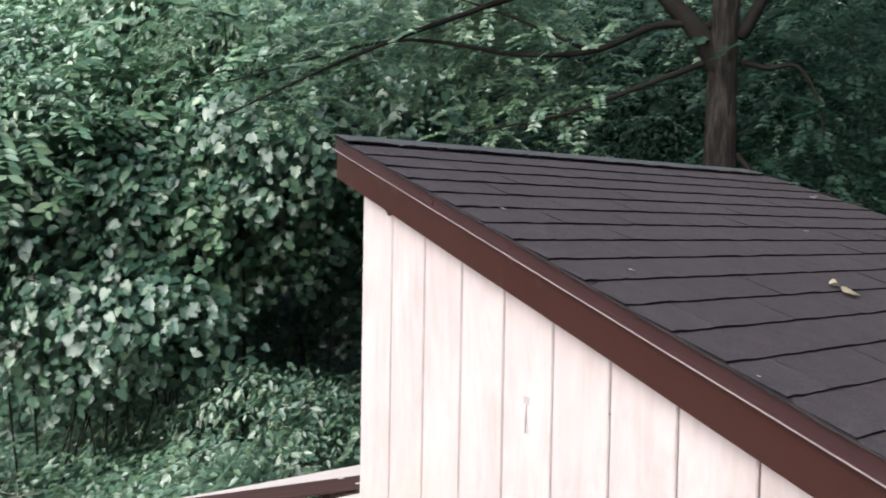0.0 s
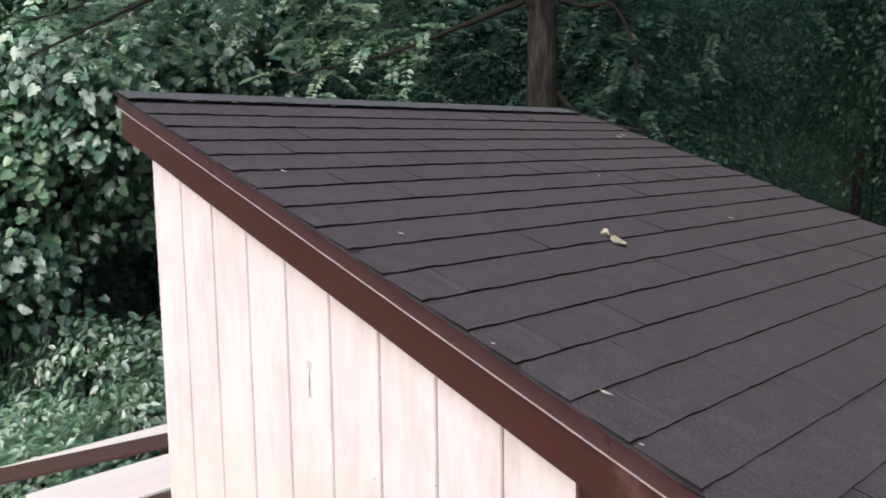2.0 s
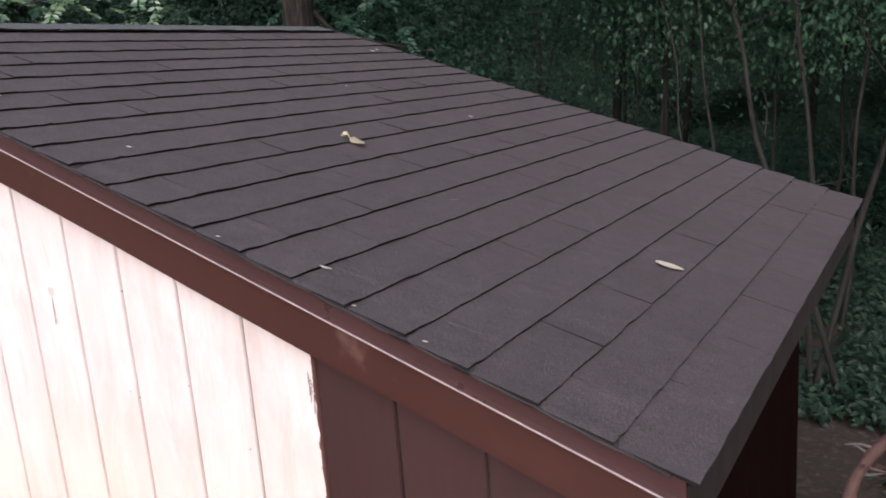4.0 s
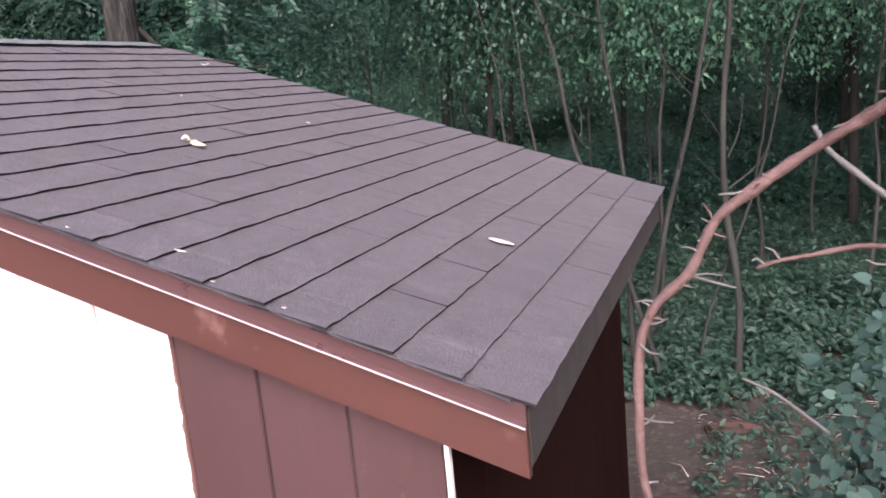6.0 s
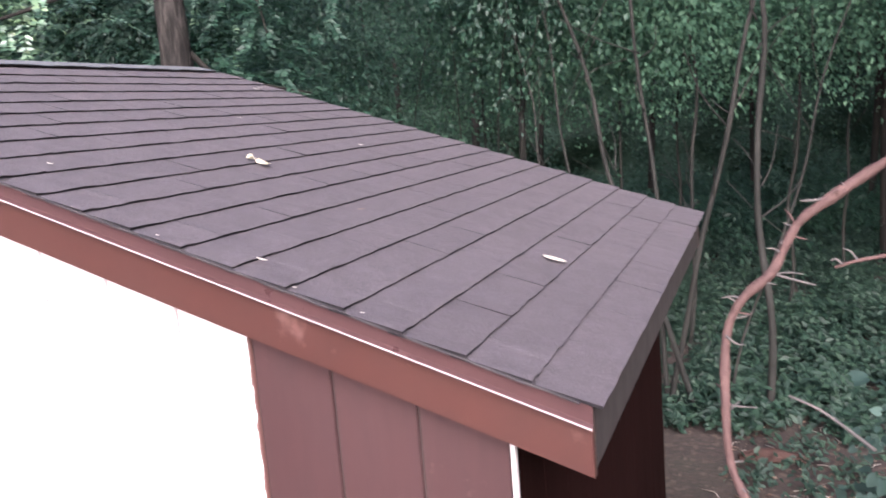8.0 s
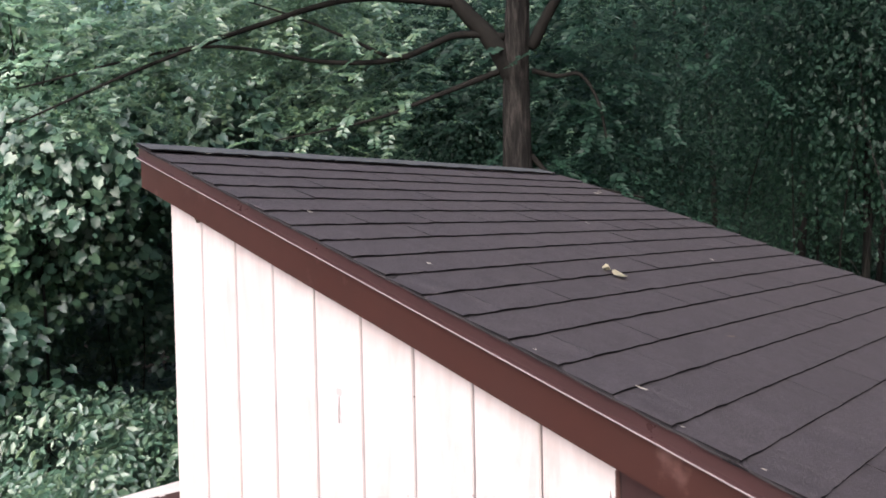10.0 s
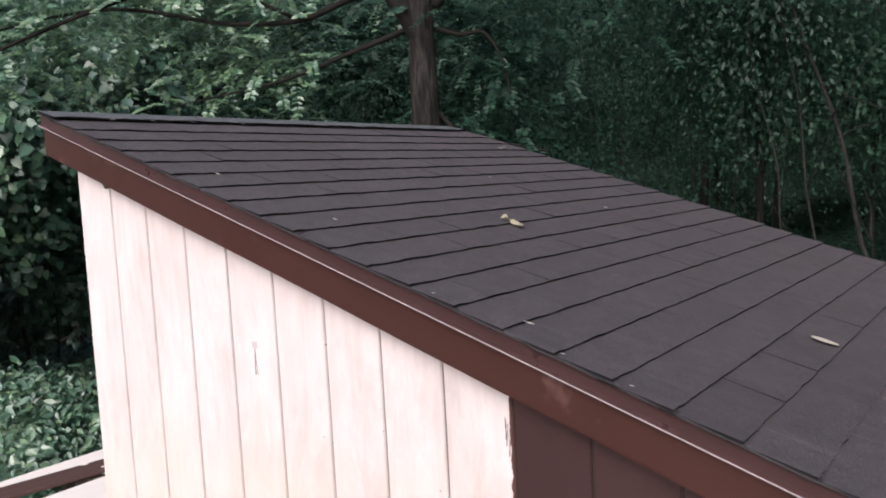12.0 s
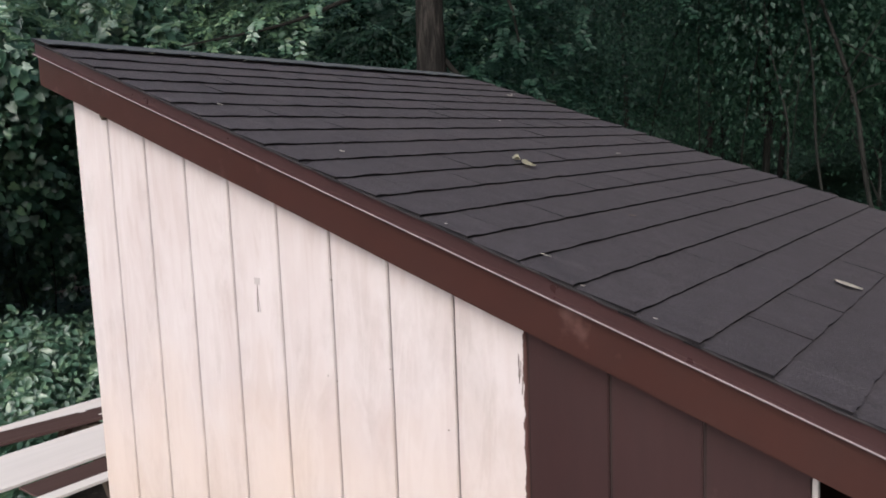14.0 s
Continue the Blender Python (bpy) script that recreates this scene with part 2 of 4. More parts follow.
# Floor leaves: the shade below the trees is put into this dark green.
LEAF_FLOOR = leaf_material("shaded_floor_leaf", (0.0075, 0.021, 0.0135), (0.0145, 0.037, 0.024), (0.033, 0.064, 0.040), 0.55, 0.34, 0.3)
LEAF_NEAR = leaf_material("pale_bush_leaf", (0.015, 0.034, 0.027), (0.026, 0.05, 0.041), (0.062, 0.105, 0.085), 0.68, 0.35, 0.2)
LEAF_DRY = leaf_material("dry_leaf", (0.05, 0.03, 0.022), (0.12, 0.075, 0.055), (0.30, 0.22, 0.16), 0.7, 0.15, 0.3)

# ---- mesh helpers ----


def mesh_from(bm, name, mat, smooth=False):
    me = bpy.data.meshes.new(name)
    bm.normal_update()
    bm.to_mesh(me)
    bm.free()
    me.materials.append(mat)
    if smooth:
        for f in me.polygons:
            f.use_smooth = True
    return me


def part(name, bm, mat, parent, label="", smooth=False):
    ob = new(name, mesh_from(bm, name, mat, smooth))
    ob.parent = parent
    if label:
        tagged(ob, label)
    return ob


def base(name, label, category, at=(0, 0, 0), group="", kind=""):
    ob = new(name)
    ob.location = at
    return tagged(ob, label, category, group, kind)


def prism(bm, profile, a, b, axis):
    """A profile of (u, v) pairs, run from a to b along an axis; u, v are the two other axes in order."""
    def at(u, v, w):
        return {"x": (w, u, v), "y": (u, w, v), "z": (u, v, w)}[axis]
    lo = [bm.verts.new(at(u, v, a)) for u, v in profile]
    hi = [bm.verts.new(at(u, v, b)) for u, v in profile]
    n = len(profile)
    bm.faces.new(lo)
    bm.faces.new(hi[::-1])
    for i in range(n):
        bm.faces.new((lo[i], hi[i], hi[(i + 1) % n], lo[(i + 1) % n]))
    return bm


def tidy(bm, bevel=0.0):
    bmesh.ops.recalc_face_normals(bm, faces=bm.faces)
    if bevel:
        bmesh.ops.bevel(bm, geom=list(bm.edges), offset=bevel, segments=2, affect="EDGES", profile=0.5)
    return bm


def box(lo, hi, bevel=0.0):
    bm = bmesh.new()
    prism(bm, [(lo[0], lo[1]), (hi[0], lo[1]), (hi[0], hi[1]), (lo[0], hi[1])], lo[2], hi[2], "z")
    return tidy(bm, bevel)


def tube(points, radii, sides=8, bm=None, wob=0.0, rng=None):
    """A tapered, slightly uneven round limb along points."""
    bm = bm or bmesh.new()
    pts = [Vector(p) for p in points]
    rings, side = [], None
    for i, p in enumerate(pts):
        d = (pts[min(i + 1, len(pts) - 1)] - pts[max(i - 1, 0)]).normalized()
        if side is None:
            side = d.orthogonal().normalized()
        side = (side - d * side.dot(d)).normalized()
        up = d.cross(side)
        ring = []
        for k in range(sides):
            a = 2 * math.pi * k / sides
            r = radii[i] * (1 + (rng.uniform(-wob, wob) if rng else 0))
            ring.append(bm.verts.new(p + (side * math.cos(a) + up * math.sin(a)) * r))
        rings.append(ring)
    for a, b in zip(rings, rings[1:]):
        for k in range(sides):
            bm.faces.new((a[k], a[(k + 1) % sides], b[(k + 1) % sides], b[k]))
    bm.faces.new(rings[0][::-1])
    bm.faces.new(rings[-1])
    return bm


def curved(points, steps=6):
    """Catmull-Rom points through the given ones."""
    p = [Vector(q) for q in points]
    p = [p[0] * 2 - p[1], *p, p[-1] * 2 - p[-2]]
    out = []
    for i in range(1, len(p) - 2):
        for s in range(steps):
            u = s / steps
            a, b, c, d = p[i - 1 : i + 3]
            out.append(0.5 * (2 * b + (c - a) * u + (2 * a - 5 * b + 4 * c - d) * u * u + (3 * b - a - 3 * c + d) * u**3))
    return out + [p[-2]]


def limb(points, r0, r1, steps=6, sides=8, bm=None, wob=0.0, rng=None):
    c = curved(points, steps)
    n = len(c) - 1
    return tube(c, [r0 + (r1 - r0) * i / n for i in range(n + 1)], sides, bm, wob, rng)


# Leaf outlines: x to the tip, y across, z off the blade.
OVATE = ([(0, 0, 0), (0.35, 0.24, 0.04), (0.7, 0.17, 0.02), (1, 0, -0.08), (0.7, -0.17, 0.02), (0.35, -0.24, 0.04), (0.45, 0, -0.03)],
         [(0, 6, 1), (1, 6, 2), (2, 6, 3), (3, 6, 4), (4, 6, 5), (5, 6, 0)])
LOBED = ([(0.06, 0, 0), (-0.11, 0.19, 0.05), (0.08, 0.45, -0.02), (0.33, 0.38, 0.05), (0.55, 0.38, -0.03), (0.74, 0.22, 0.02), (1, 0, -0.12),
          (0.74, -0.22, 0.02), (0.55, -0.38, -0.03), (0.33, -0.38, 0.05), (0.08, -0.45, -0.02), (-0.11, -0.19, 0.05), (0.36, 0, -0.06)],
         [(i, 12, (i + 1) % 12) for i in range(12)])
HEART = ([(0.06, 0, 0), (-0.12, 0.2, 0.05), (0.08, 0.43, 0.02), (0.38, 0.44, 0.03), (0.7, 0.30, -0.02), (1, 0, -0.12),
          (0.7, -0.30, -0.02), (0.38, -0.44, 0.03), (0.08, -0.43, 0.02), (-0.12, -0.2, 0.05), (0.36, 0, -0.06)],
         [(i, 10, (i + 1) % 10) for i in range(10)])
BLADE = ([(0, 0, 0), (0.45, 0.25, 0.05), (1, 0, -0.06), (0.45, -0.25, 0.05)], [(0, 3, 2), (0, 2, 1)])


def unit(v):
    return v / np.maximum(np.linalg.norm(v, axis=-1, keepdims=True), 1e-9)


def leaf_mesh(name, mat, P, tip, nrm, size, outline):
    verts, faces = np.array(outline[0], float), np.array(outline[1], int)
    X = unit(tip)
    Y = unit(np.cross(nrm, X))
    Z = np.cross(X, Y)
    M = np.stack([X, Y, Z], 1) * size[:, None, None]
    V = (np.einsum("vk,nkj->nvj", verts, M) + P[:, None]).reshape(-1, 3)
    F = (faces[None] + (np.arange(len(P)) * len(verts))[:, None, None]).reshape(-1, 3)
    me = bpy.data.meshes.new(name)
    me.vertices.add(len(V))
    me.vertices.foreach_set("co", V.ravel().astype(np.float32))
    me.loops.add(F.size)
    me.loops.foreach_set("vertex_index", F.ravel().astype(np.int32))
    me.polygons.add(len(F))
    me.polygons.foreach_set("loop_start", (np.arange(len(F)) * 3).astype(np.int32))
    me.polygons.foreach_set("loop_total", np.full(len(F), 3, np.int32))
    me.update(calc_edges=True)
    me.materials.append(mat)
    return me


def clumps(rng, centre, radii, n, per, spread, flat=0.6, shell=0.45):
    """Leaf places gathered in clumps towards the skin of an ellipsoid, with the way out from its middle."""
    d = unit(rng.normal(size=(n, 3)))
    c = d * (rng.uniform(0, 1, (n, 1)) ** shell) * np.array(radii)
    c += rng.normal(size=(n, 3)) * spread * 0.4
    p = np.repeat(c, per, 0) + rng.normal(size=(n * per, 3)) * spread * np.array([1, 1, flat])
    return p + np.array(centre), unit(p / np.array(radii))


def mounds(rng, centre, radii, n, per, r):
    """Leaf places on the sunny side of many small mounds that make up a draped shrub, with the way out of each mound."""
    d = unit(rng.normal(size=(n, 3)))
    c = d * (rng.uniform(0.25, 1, (n, 1)) ** 0.4) * np.array(radii)
    size = r * rng.uniform(0.5, 1.35, (n, 1))
    e = unit(rng.normal(size=(n * per, 3)) + np.repeat(d, per, 0) * 0.7 + np.array([0, 0, 0.55]))
    p = np.repeat(c, per, 0) + e * np.repeat(size, per, 0) * rng.uniform(0.65, 1.1, (n * per, 1)) * [1, 1, 0.8]
    return p + np.array(centre), e


def lie(rng, out, up=0.7, away=0.5, loose=0.55, droop=0.5, yard=0.6):
    """Blade normals and tip ways for leaves that face the light and hang a little."""
    n = len(out)
    nrm = unit(np.array([0.45 * yard, -0.85 * yard, up]) + 0.6 * away * out + 0.75 * loose * rng.normal(size=(n, 3)))
    tip = rng.normal(size=(n, 3)) + out * 0.6 + np.array([0, 0, -droop])
    tip = unit(tip - nrm * (tip * nrm).sum(1, keepdims=True))
    return nrm, tip


def pinnate(rng, P, out, length, pairs, leaflet):
    """Compound leaves: rows of leaflets down an arching stalk from each place."""
    n = len(P)
    d = unit(out * [1, 1, 0.3] + rng.normal(size=(n, 3)) * [0.9, 0.9, 0.35])
    side = unit(np.cross(d, [0, 0, 1.0]))
    k = np.linspace(0.15, 1, pairs)
    s = length * rng.uniform(0.7, 1.2, (n, 1, 1))
    along = P[:, None] + d[:, None] * k[None, :, None] * s + np.array([0, 0, -0.3]) * (k**2)[None, :, None] * s
    P2, T2, N2 = [], [], []
    for sign in (1, -1):
        tip = side[:, None] * sign + d[:, None] * 0.45 + np.array([0, 0, -0.2]) + rng.normal(size=along.shape) * 0.2
        P2.append(along.reshape(-1, 3))
        T2.append(tip.reshape(-1, 3))
        N2.append((np.array([0.4, -0.65, 0.8]) + d[:, None] * 0.3 + rng.normal(size=along.shape) * 0.22).reshape(-1, 3))
    P2, T2, N2 = (np.concatenate(a) for a in (P2, T2, N2))
    return P2, unit(T2), unit(N2), leaflet * rng.uniform(0.75, 1.2, len(P2))

# ---- ground ----
rng = np.random.default_rng(7)


def ground_height(x, y):
    far = max(0.0, min(1.0, (math.hypot(x - 1.2, y - 1.2) - 3.5) / 5))
    return far * (0.16 * noise.noise((x * 0.25, y * 0.25, 3.1)) + 0.05 * noise.noise((x * 0.9, y * 0.9, 8.2)))


def make_ground():
    bm = bmesh.new()
    marks = sorted({round(s * v, 3) for s in (-1, 1) for v in [i * 0.5 for i in range(40)] + [22, 26, 32, 42, 60, 100, 200, 500, 1500]})
    grid = [[bm.verts.new((x, y, ground_height(x, y))) for y in marks] for x in marks]
    for i in range(len(marks) - 1):
        for j in range(len(marks) - 1):
            bm.faces.new((grid[i][j], grid[i + 1][j], grid[i + 1][j + 1], grid[i][j + 1]))
    ob = new("ground", mesh_from(bm, "ground", MAT_SOIL, True))
    return tagged(ob, "brown woodland soil with leaf litter", "ground", kind="structure")


make_ground()

# ---- shed ----
PITCH = 0.3426
BOARD = 0.2032
X_HIGH, X_EAVE = -0.097, 2.622
Y_NEAR, Y_FAR = -0.06, 2.45


def roof_z(x):
    """The top of the shingles."""
    return 2.65 - PITCH * (x - 1.219)


shed = base("shed", "garden shed with half painted siding and a shingled lean-to roof", "shed", (1.22, 1.2, 0))
SHED_AT = Matrix.Translation((-1.22, -1.2, 0))


def shed_part(name, bm, mat, parent=None, label=""):
    """A part of the shed, given in world places; what hangs under a part shares its origin."""
    ob = part(name, bm, mat, parent or shed, label)
    if parent is None:
        ob.matrix_parent_inverse = SHED_AT
    return ob


def sloped(x0, x1, y0, y1, z0, below, mat, name, parent=None, label="", bevel=0.0):
    bm = bmesh.new()
    prism(bm, [(x0, z0), (x1, z0), (x1, roof_z(x1) - below), (x0, roof_z(x0) - below)], y0, y1, "y")
    return shed_part(name, tidy(bm, bevel), mat, parent, label)


near_wall = sloped(0.0, 2.428, 0.0085, 0.1, 0.05, 0.1, MAT_GROOVE, "gable_wall", label="plywood siding, primed white and part stained brown")
sloped(0.0, 2.428, 2.25, 2.34, 0.05, 0.1, MAT_BROWN, "rear_gable_wall")
shed_part("high_wall", box((0.002, 0.102, 0.05), (0.1, 2.248, roof_z(0.1) - 0.1)), MAT_BROWN)
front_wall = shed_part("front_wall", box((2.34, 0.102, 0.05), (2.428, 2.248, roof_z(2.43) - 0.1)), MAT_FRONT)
for k in range(12):
    gap = 0.0031 if k < 9 else 0.0038
    x0, x1 = BOARD * k + (0.0 if k == 0 else gap), BOARD * (k + 1) - gap
    bm = bmesh.new()
    prism(bm, [(x0, 0.06), (x1, 0.06), (x1, roof_z(x1) - 0.11), (x0, roof_z(x0) - 0.11)], 0.0, 0.0083, "y")
    tidy(bm)
    bmesh.ops.bevel(bm, geom=[e for e in bm.edges if all(v.co.y < 0.001 for v in e.verts) and abs(e.verts[0].co.x - e.verts[1].co.x) < 0.001],
                    offset=0.0025, segments=2, affect="EDGES")
    shed_part("siding_board", bm, MAT_WHITE if k < 9 else MAT_BROWN, near_wall)
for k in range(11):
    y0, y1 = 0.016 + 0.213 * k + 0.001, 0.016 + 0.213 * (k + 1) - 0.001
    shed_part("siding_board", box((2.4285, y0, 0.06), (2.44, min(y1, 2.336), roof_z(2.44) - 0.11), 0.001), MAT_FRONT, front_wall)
shed_part("siding_edge", box((2.4365, -0.003, 0.06), (2.447, 0.013, roof_z(2.44) - 0.115), 0.002), MAT_RAW, label="bare white plywood edge at the corner")

for foot, wide in ((0.914, 0.0030), (0.925, 0.0012)):
    knot = limb([(foot, -0.0004, 2.213), ((foot + 0.917) / 2 - 0.001, -0.0012, 2.25), (0.917, -0.0004, 2.297)], wide, 0.0009, 5, 8, None, 0.3, random.Random(2))
    for v in knot.verts:
        v.co.y = -0.0006 + (v.co.y + 0.0012) * 0.1
    shed_part("knot", knot, MAT_KNOT, near_wall, "dark split knot in the primed board")
flake = random.Random(31)
for k in range(11):
    x, z = 1.812 + flake.uniform(-0.006, 0.006), 2.19 - 0.0075 * k + flake.uniform(-0.004, 0.004)
    sliver = bmesh.new()
    w, h = flake.uniform(0.0008, 0.0022), flake.uniform(0.006, 0.02)
    prism(sliver, [(x - w, z - h), (x + w * 0.4, z - h * 0.8), (x + w, z + h * 0.7), (x - w * 0.2, z + h)], -0.0007, 0.001, "y")
    shed_part("paint_scrape", tidy(sliver), MAT_KNOT, near_wall, "dark scraped fleck at the edge of the primer")
shed_part("wood_plug", box((0.905, -0.0008, 2.294), (0.929, 0.001, 2.315), 0.0004), MAT_PLUG, near_wall, "grey patch over a knot")
for x, z, size in ((1.2215, 2.33, 0.003), (1.224, 2.05, 0.0024), (1.418, 2.11, 0.0024), (1.19, 2.06, 0.002), (1.60, 1.98, 0.0024)):
    head = bmesh.new()
    bmesh.ops.create_icosphere(head, subdivisions=2, radius=size)
    for v in head.verts:
        v.co = Vector((v.co.x + x, v.co.y * 0.35 - 0.0004, v.co.z + z))
    shed_part("nail_head", head, MAT_LUMBER, near_wall, "small brown nail head")
blob = bmesh.new()
bmesh.ops.create_icosphere(blob, subdivisions=2, radius=0.011)
for v in blob.verts:
    v.co = v.co * (1 + 0.5 * noise.noise(v.co * 120)) + Vector((0.196, -0.008, roof_z(0.196) - 0.185))
shed_part("mud_nest", blob, MAT_LUMBER, near_wall, "small brown mud nest under the rake board")

# Sheathing and trim under the shingles.
bm = bmesh.new()
prism(bm, [(X_HIGH + 0.02, roof_z(X_HIGH + 0.02) - 0.034), (X_EAVE - 0.02, roof_z(X_EAVE - 0.02) - 0.034),
           (X_EAVE - 0.02, roof_z(X_EAVE - 0.02) - 0.014), (X_HIGH + 0.02, roof_z(X_HIGH + 0.02) - 0.014)], Y_NEAR + 0.02, Y_FAR - 0.02, "y")
roof = shed_part("roof", tidy(bm), MAT_DECK, label="dark mauve-brown asphalt shingle roof")


def rake(y0, y1, name, mat, low, high, x0=X_HIGH, x1=X_EAVE, bevel=0.002, label=""):
    bm = bmesh.new()
    steps = 10
    top, bottom = [], []
    for i in range(steps + 1):
        x = x0 + (x1 - x0) * i / steps
        sag = 0.0012 * math.sin(i * 1.7) if 0 < i < steps else 0
        top.append((x, roof_z(x) - high))
        bottom.append((x, roof_z(x) - low + sag))
    prism(bm, bottom + top[::-1], y0, y1, "y")
    bmesh.ops.recalc_face_normals(bm, faces=bm.faces)
    if bevel:
        edges = [e for e in bm.edges if abs(e.verts[0].co.y - e.verts[1].co.y) < 1e-5]
        bmesh.ops.bevel(bm, geom=edges, offset=bevel, segments=2, affect="EDGES")
    return shed_part(name, bm, mat, label=label)


rake(-0.06, -0.036, "rake_board", MAT_FASCIA, 0.160, 0.03, label="red-brown painted rake board with scuffs")
rake(-0.035, -0.002, "rake_backing", MAT_BROWN, 0.14, 0.035, X_HIGH + 0.01, X_EAVE - 0.03)
rake(Y_FAR - 0.024, Y_FAR, "rake_board", MAT_FASCIA, 0.160, 0.03)
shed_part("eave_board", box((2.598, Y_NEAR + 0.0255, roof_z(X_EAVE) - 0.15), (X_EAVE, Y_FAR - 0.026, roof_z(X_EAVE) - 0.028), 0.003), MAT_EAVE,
          label="eave board coloured dark brown for shade")
shed_part("ridge_board", box((X_HIGH, Y_NEAR + 0.0255, roof_z(X_HIGH) - 0.16), (X_HIGH + 0.024, Y_FAR - 0.026, roof_z(X_HIGH) - 0.036), 0.003), MAT_FASCIA)


def drip(y, out, name):
    """Metal edging: a face that leans out and ends in a small turned lip."""
    bm = bmesh.new()
    for x0, x1 in ((X_HIGH - 0.004, X_EAVE + 0.003),):
        lift = 0.0
        profile = [(0.0, 0.012), (0.0, 0.0475), (0.010, 0.053), (0.010, 0.0565), (-0.004, 0.0515), (-0.004, 0.012)]
        a = [bm.verts.new((x0, y + out * (u + lift), roof_z(x0) - v)) for u, v in profile]
        b = [bm.verts.new((x1, y + out * (u + lift), roof_z(x1) - v)) for u, v in profile]
        bm.faces.new(a)
        bm.faces.new(b[::-1])
        for i in range(len(a)):
            j = (i + 1) % len(a)
            bm.faces.new((a[i], a[j], b[j], b[i]))
    ob = shed_part(name, tidy(bm), MAT_DRIP, label="brown metal drip edge")
    lip = bmesh.new()
    a, b = X_HIGH - 0.004, X_EAVE + 0.003
    prof = [(0.0085, 0.0525), (0.0115, 0.053), (0.0122, 0.0548), (0.0113, 0.0566), (0.0085, 0.056)]
    va = [lip.verts.new((a, y + out * u, roof_z(a) - v)) for u, v in prof]
    vb = [lip.verts.new((b, y + out * u, roof_z(b) - v)) for u, v in prof]
    lip.faces.new(va)
    lip.faces.new(vb[::-1])
    for i in range(5):
        j = (i + 1) % 5
        lip.faces.new((va[i], va[j], vb[j], vb[i]))
    # The lip's highlight comes from its paler material.
    part("lip", tidy(lip), MAT_LIP, ob, "lip of the drip edge in pale highlight colour")


drip(-0.0645, -1, "drip_edge")
drip(Y_FAR + 0.0045, 1, "drip_edge")

# ---- trees, shrubs and plants ----


def crown(name, parent, mat, P, nrm, tip, size, outline, label=""):
    ob = new(name, leaf_mesh(name, mat, P, tip, nrm, size, outline))
    ob.parent = parent
    ob.matrix_parent_inverse = Matrix.Translation(-Vector(parent.location))
    tagged(ob, label, kind="stuff")
    return ob


def wood(name, bm, mat, parent, label=""):
    ob = part(name, bm, mat, parent, label, True)
    ob.matrix_parent_inverse = Matrix.Translation(-Vector(parent.location))
    return ob


def main_tree():
    r = random.Random(3)
    g = np.random.default_rng(11)
    x, y = -0.45, 2.69
    tree = base("tree", "tall walnut tree with a forked grey-brown trunk behind the shed", "tree", (x, y, 0))
    wood("trunk", limb([(x - 0.02, y, -0.1), (x, y, 0.3), (x, y, 2.0), (x - 0.01, y, 3.3), (x, y, 4.0), (x + 0.05, y + 0.03, 5.4), (x + 0.1, y + 0.1, 8.5)],
                       0.135, 0.05, 8, 14, None, 0.07, r), MAT_BARK, tree)
    limbs = [
        ([(x - 0.02, y - 0.01, 3.72), (x - 0.14, y - 0.1, 3.98), (x - 0.36, y - 0.28, 4.3), (x - 0.9, y - 0.7, 5.2), (x - 1.4, y - 1.2, 6.6)], 0.075, 0.02),
        ([(x - 0.06, y - 0.05, 3.98), (x - 0.3, y - 0.25, 4.0), (x - 0.58, y - 0.5, 3.86), (x - 0.9, y - 0.85, 3.84), (x - 1.5, y - 1.4, 3.95), (x - 2.3, y - 2.2, 3.7)], 0.028, 0.006),
        ([(x - 0.06, y - 0.04, 3.78), (x - 0.4, y - 0.33, 3.62), (x - 0.72, y - 0.62, 3.47), (x - 1.1, y - 1.1, 3.34)], 0.022, 0.005),
        ([(x - 0.28, y - 0.22, 4.2), (x - 0.75, y - 0.7, 4.24), (x - 1.15, y - 1.2, 4.05), (x - 1.5, y - 1.75, 3.78), (x - 2.0, y - 2.3, 3.45)], 0.026, 0.006),
        ([(x - 0.62, y - 0.5, 3.86), (x - 0.78, y - 0.72, 3.98), (x - 1.0, y - 1.0, 4.12), (x - 1.4, y - 1.3, 4.3)], 0.014, 0.004),
        ([(x + 0.08, y + 0.05, 3.76), (x + 0.2, y + 0.15, 3.72), (x + 0.33, y + 0.22, 3.72), (x + 0.42, y + 0.28, 3.55), (x + 0.46, y + 0.32, 3.3)], 0.018, 0.006),
        ([(x + 0.07, y + 0.05, 3.9), (x + 0.25, y + 0.2, 4.3), (x + 0.7, y + 0.6, 5.0), (x + 1.2, y + 1.4, 6.0)], 0.04, 0.012),
        ([(x + 0.06, y + 0.05, 3.22), (x + 0.16, y + 0.12, 3.09), (x + 0.3, y + 0.22, 3.03), (x + 0.62, y + 0.5, 2.93)], 0.02, 0.006),
        ([(x + 0.05, y, 5.2), (x - 0.9, y - 1.6, 6.0), (x - 1.6, y - 3.0, 6.4)], 0.04, 0.012),
        ([(x + 0.06, y, 5.8), (x + 1.3, y - 1.2, 6.5), (x + 2.4, y - 1.8, 6.9)], 0.04, 0.012),
    ]
    for pts, r0, r1 in limbs:
        wood("limb", limb(pts, r0, r1, 7, 8, None, 0.08, r), MAT_LIMB, tree)
    sprays, outs = [], []
    for pts, r0, r1 in limbs:
        c = np.array([tuple(v) for v in curved(pts, 10)])
        low = c[:, 2].max() < 4.6
        n = 80 if low else 60
        i = g.integers(len(c) // 3, len(c), n)
        sprays.append(c[i] + g.normal(size=(n, 3)) * (0.16 if low else 0.4))
        o = g.normal(size=(n, 3)) * [1, 1, 0.3]
        outs.append(unit(o))
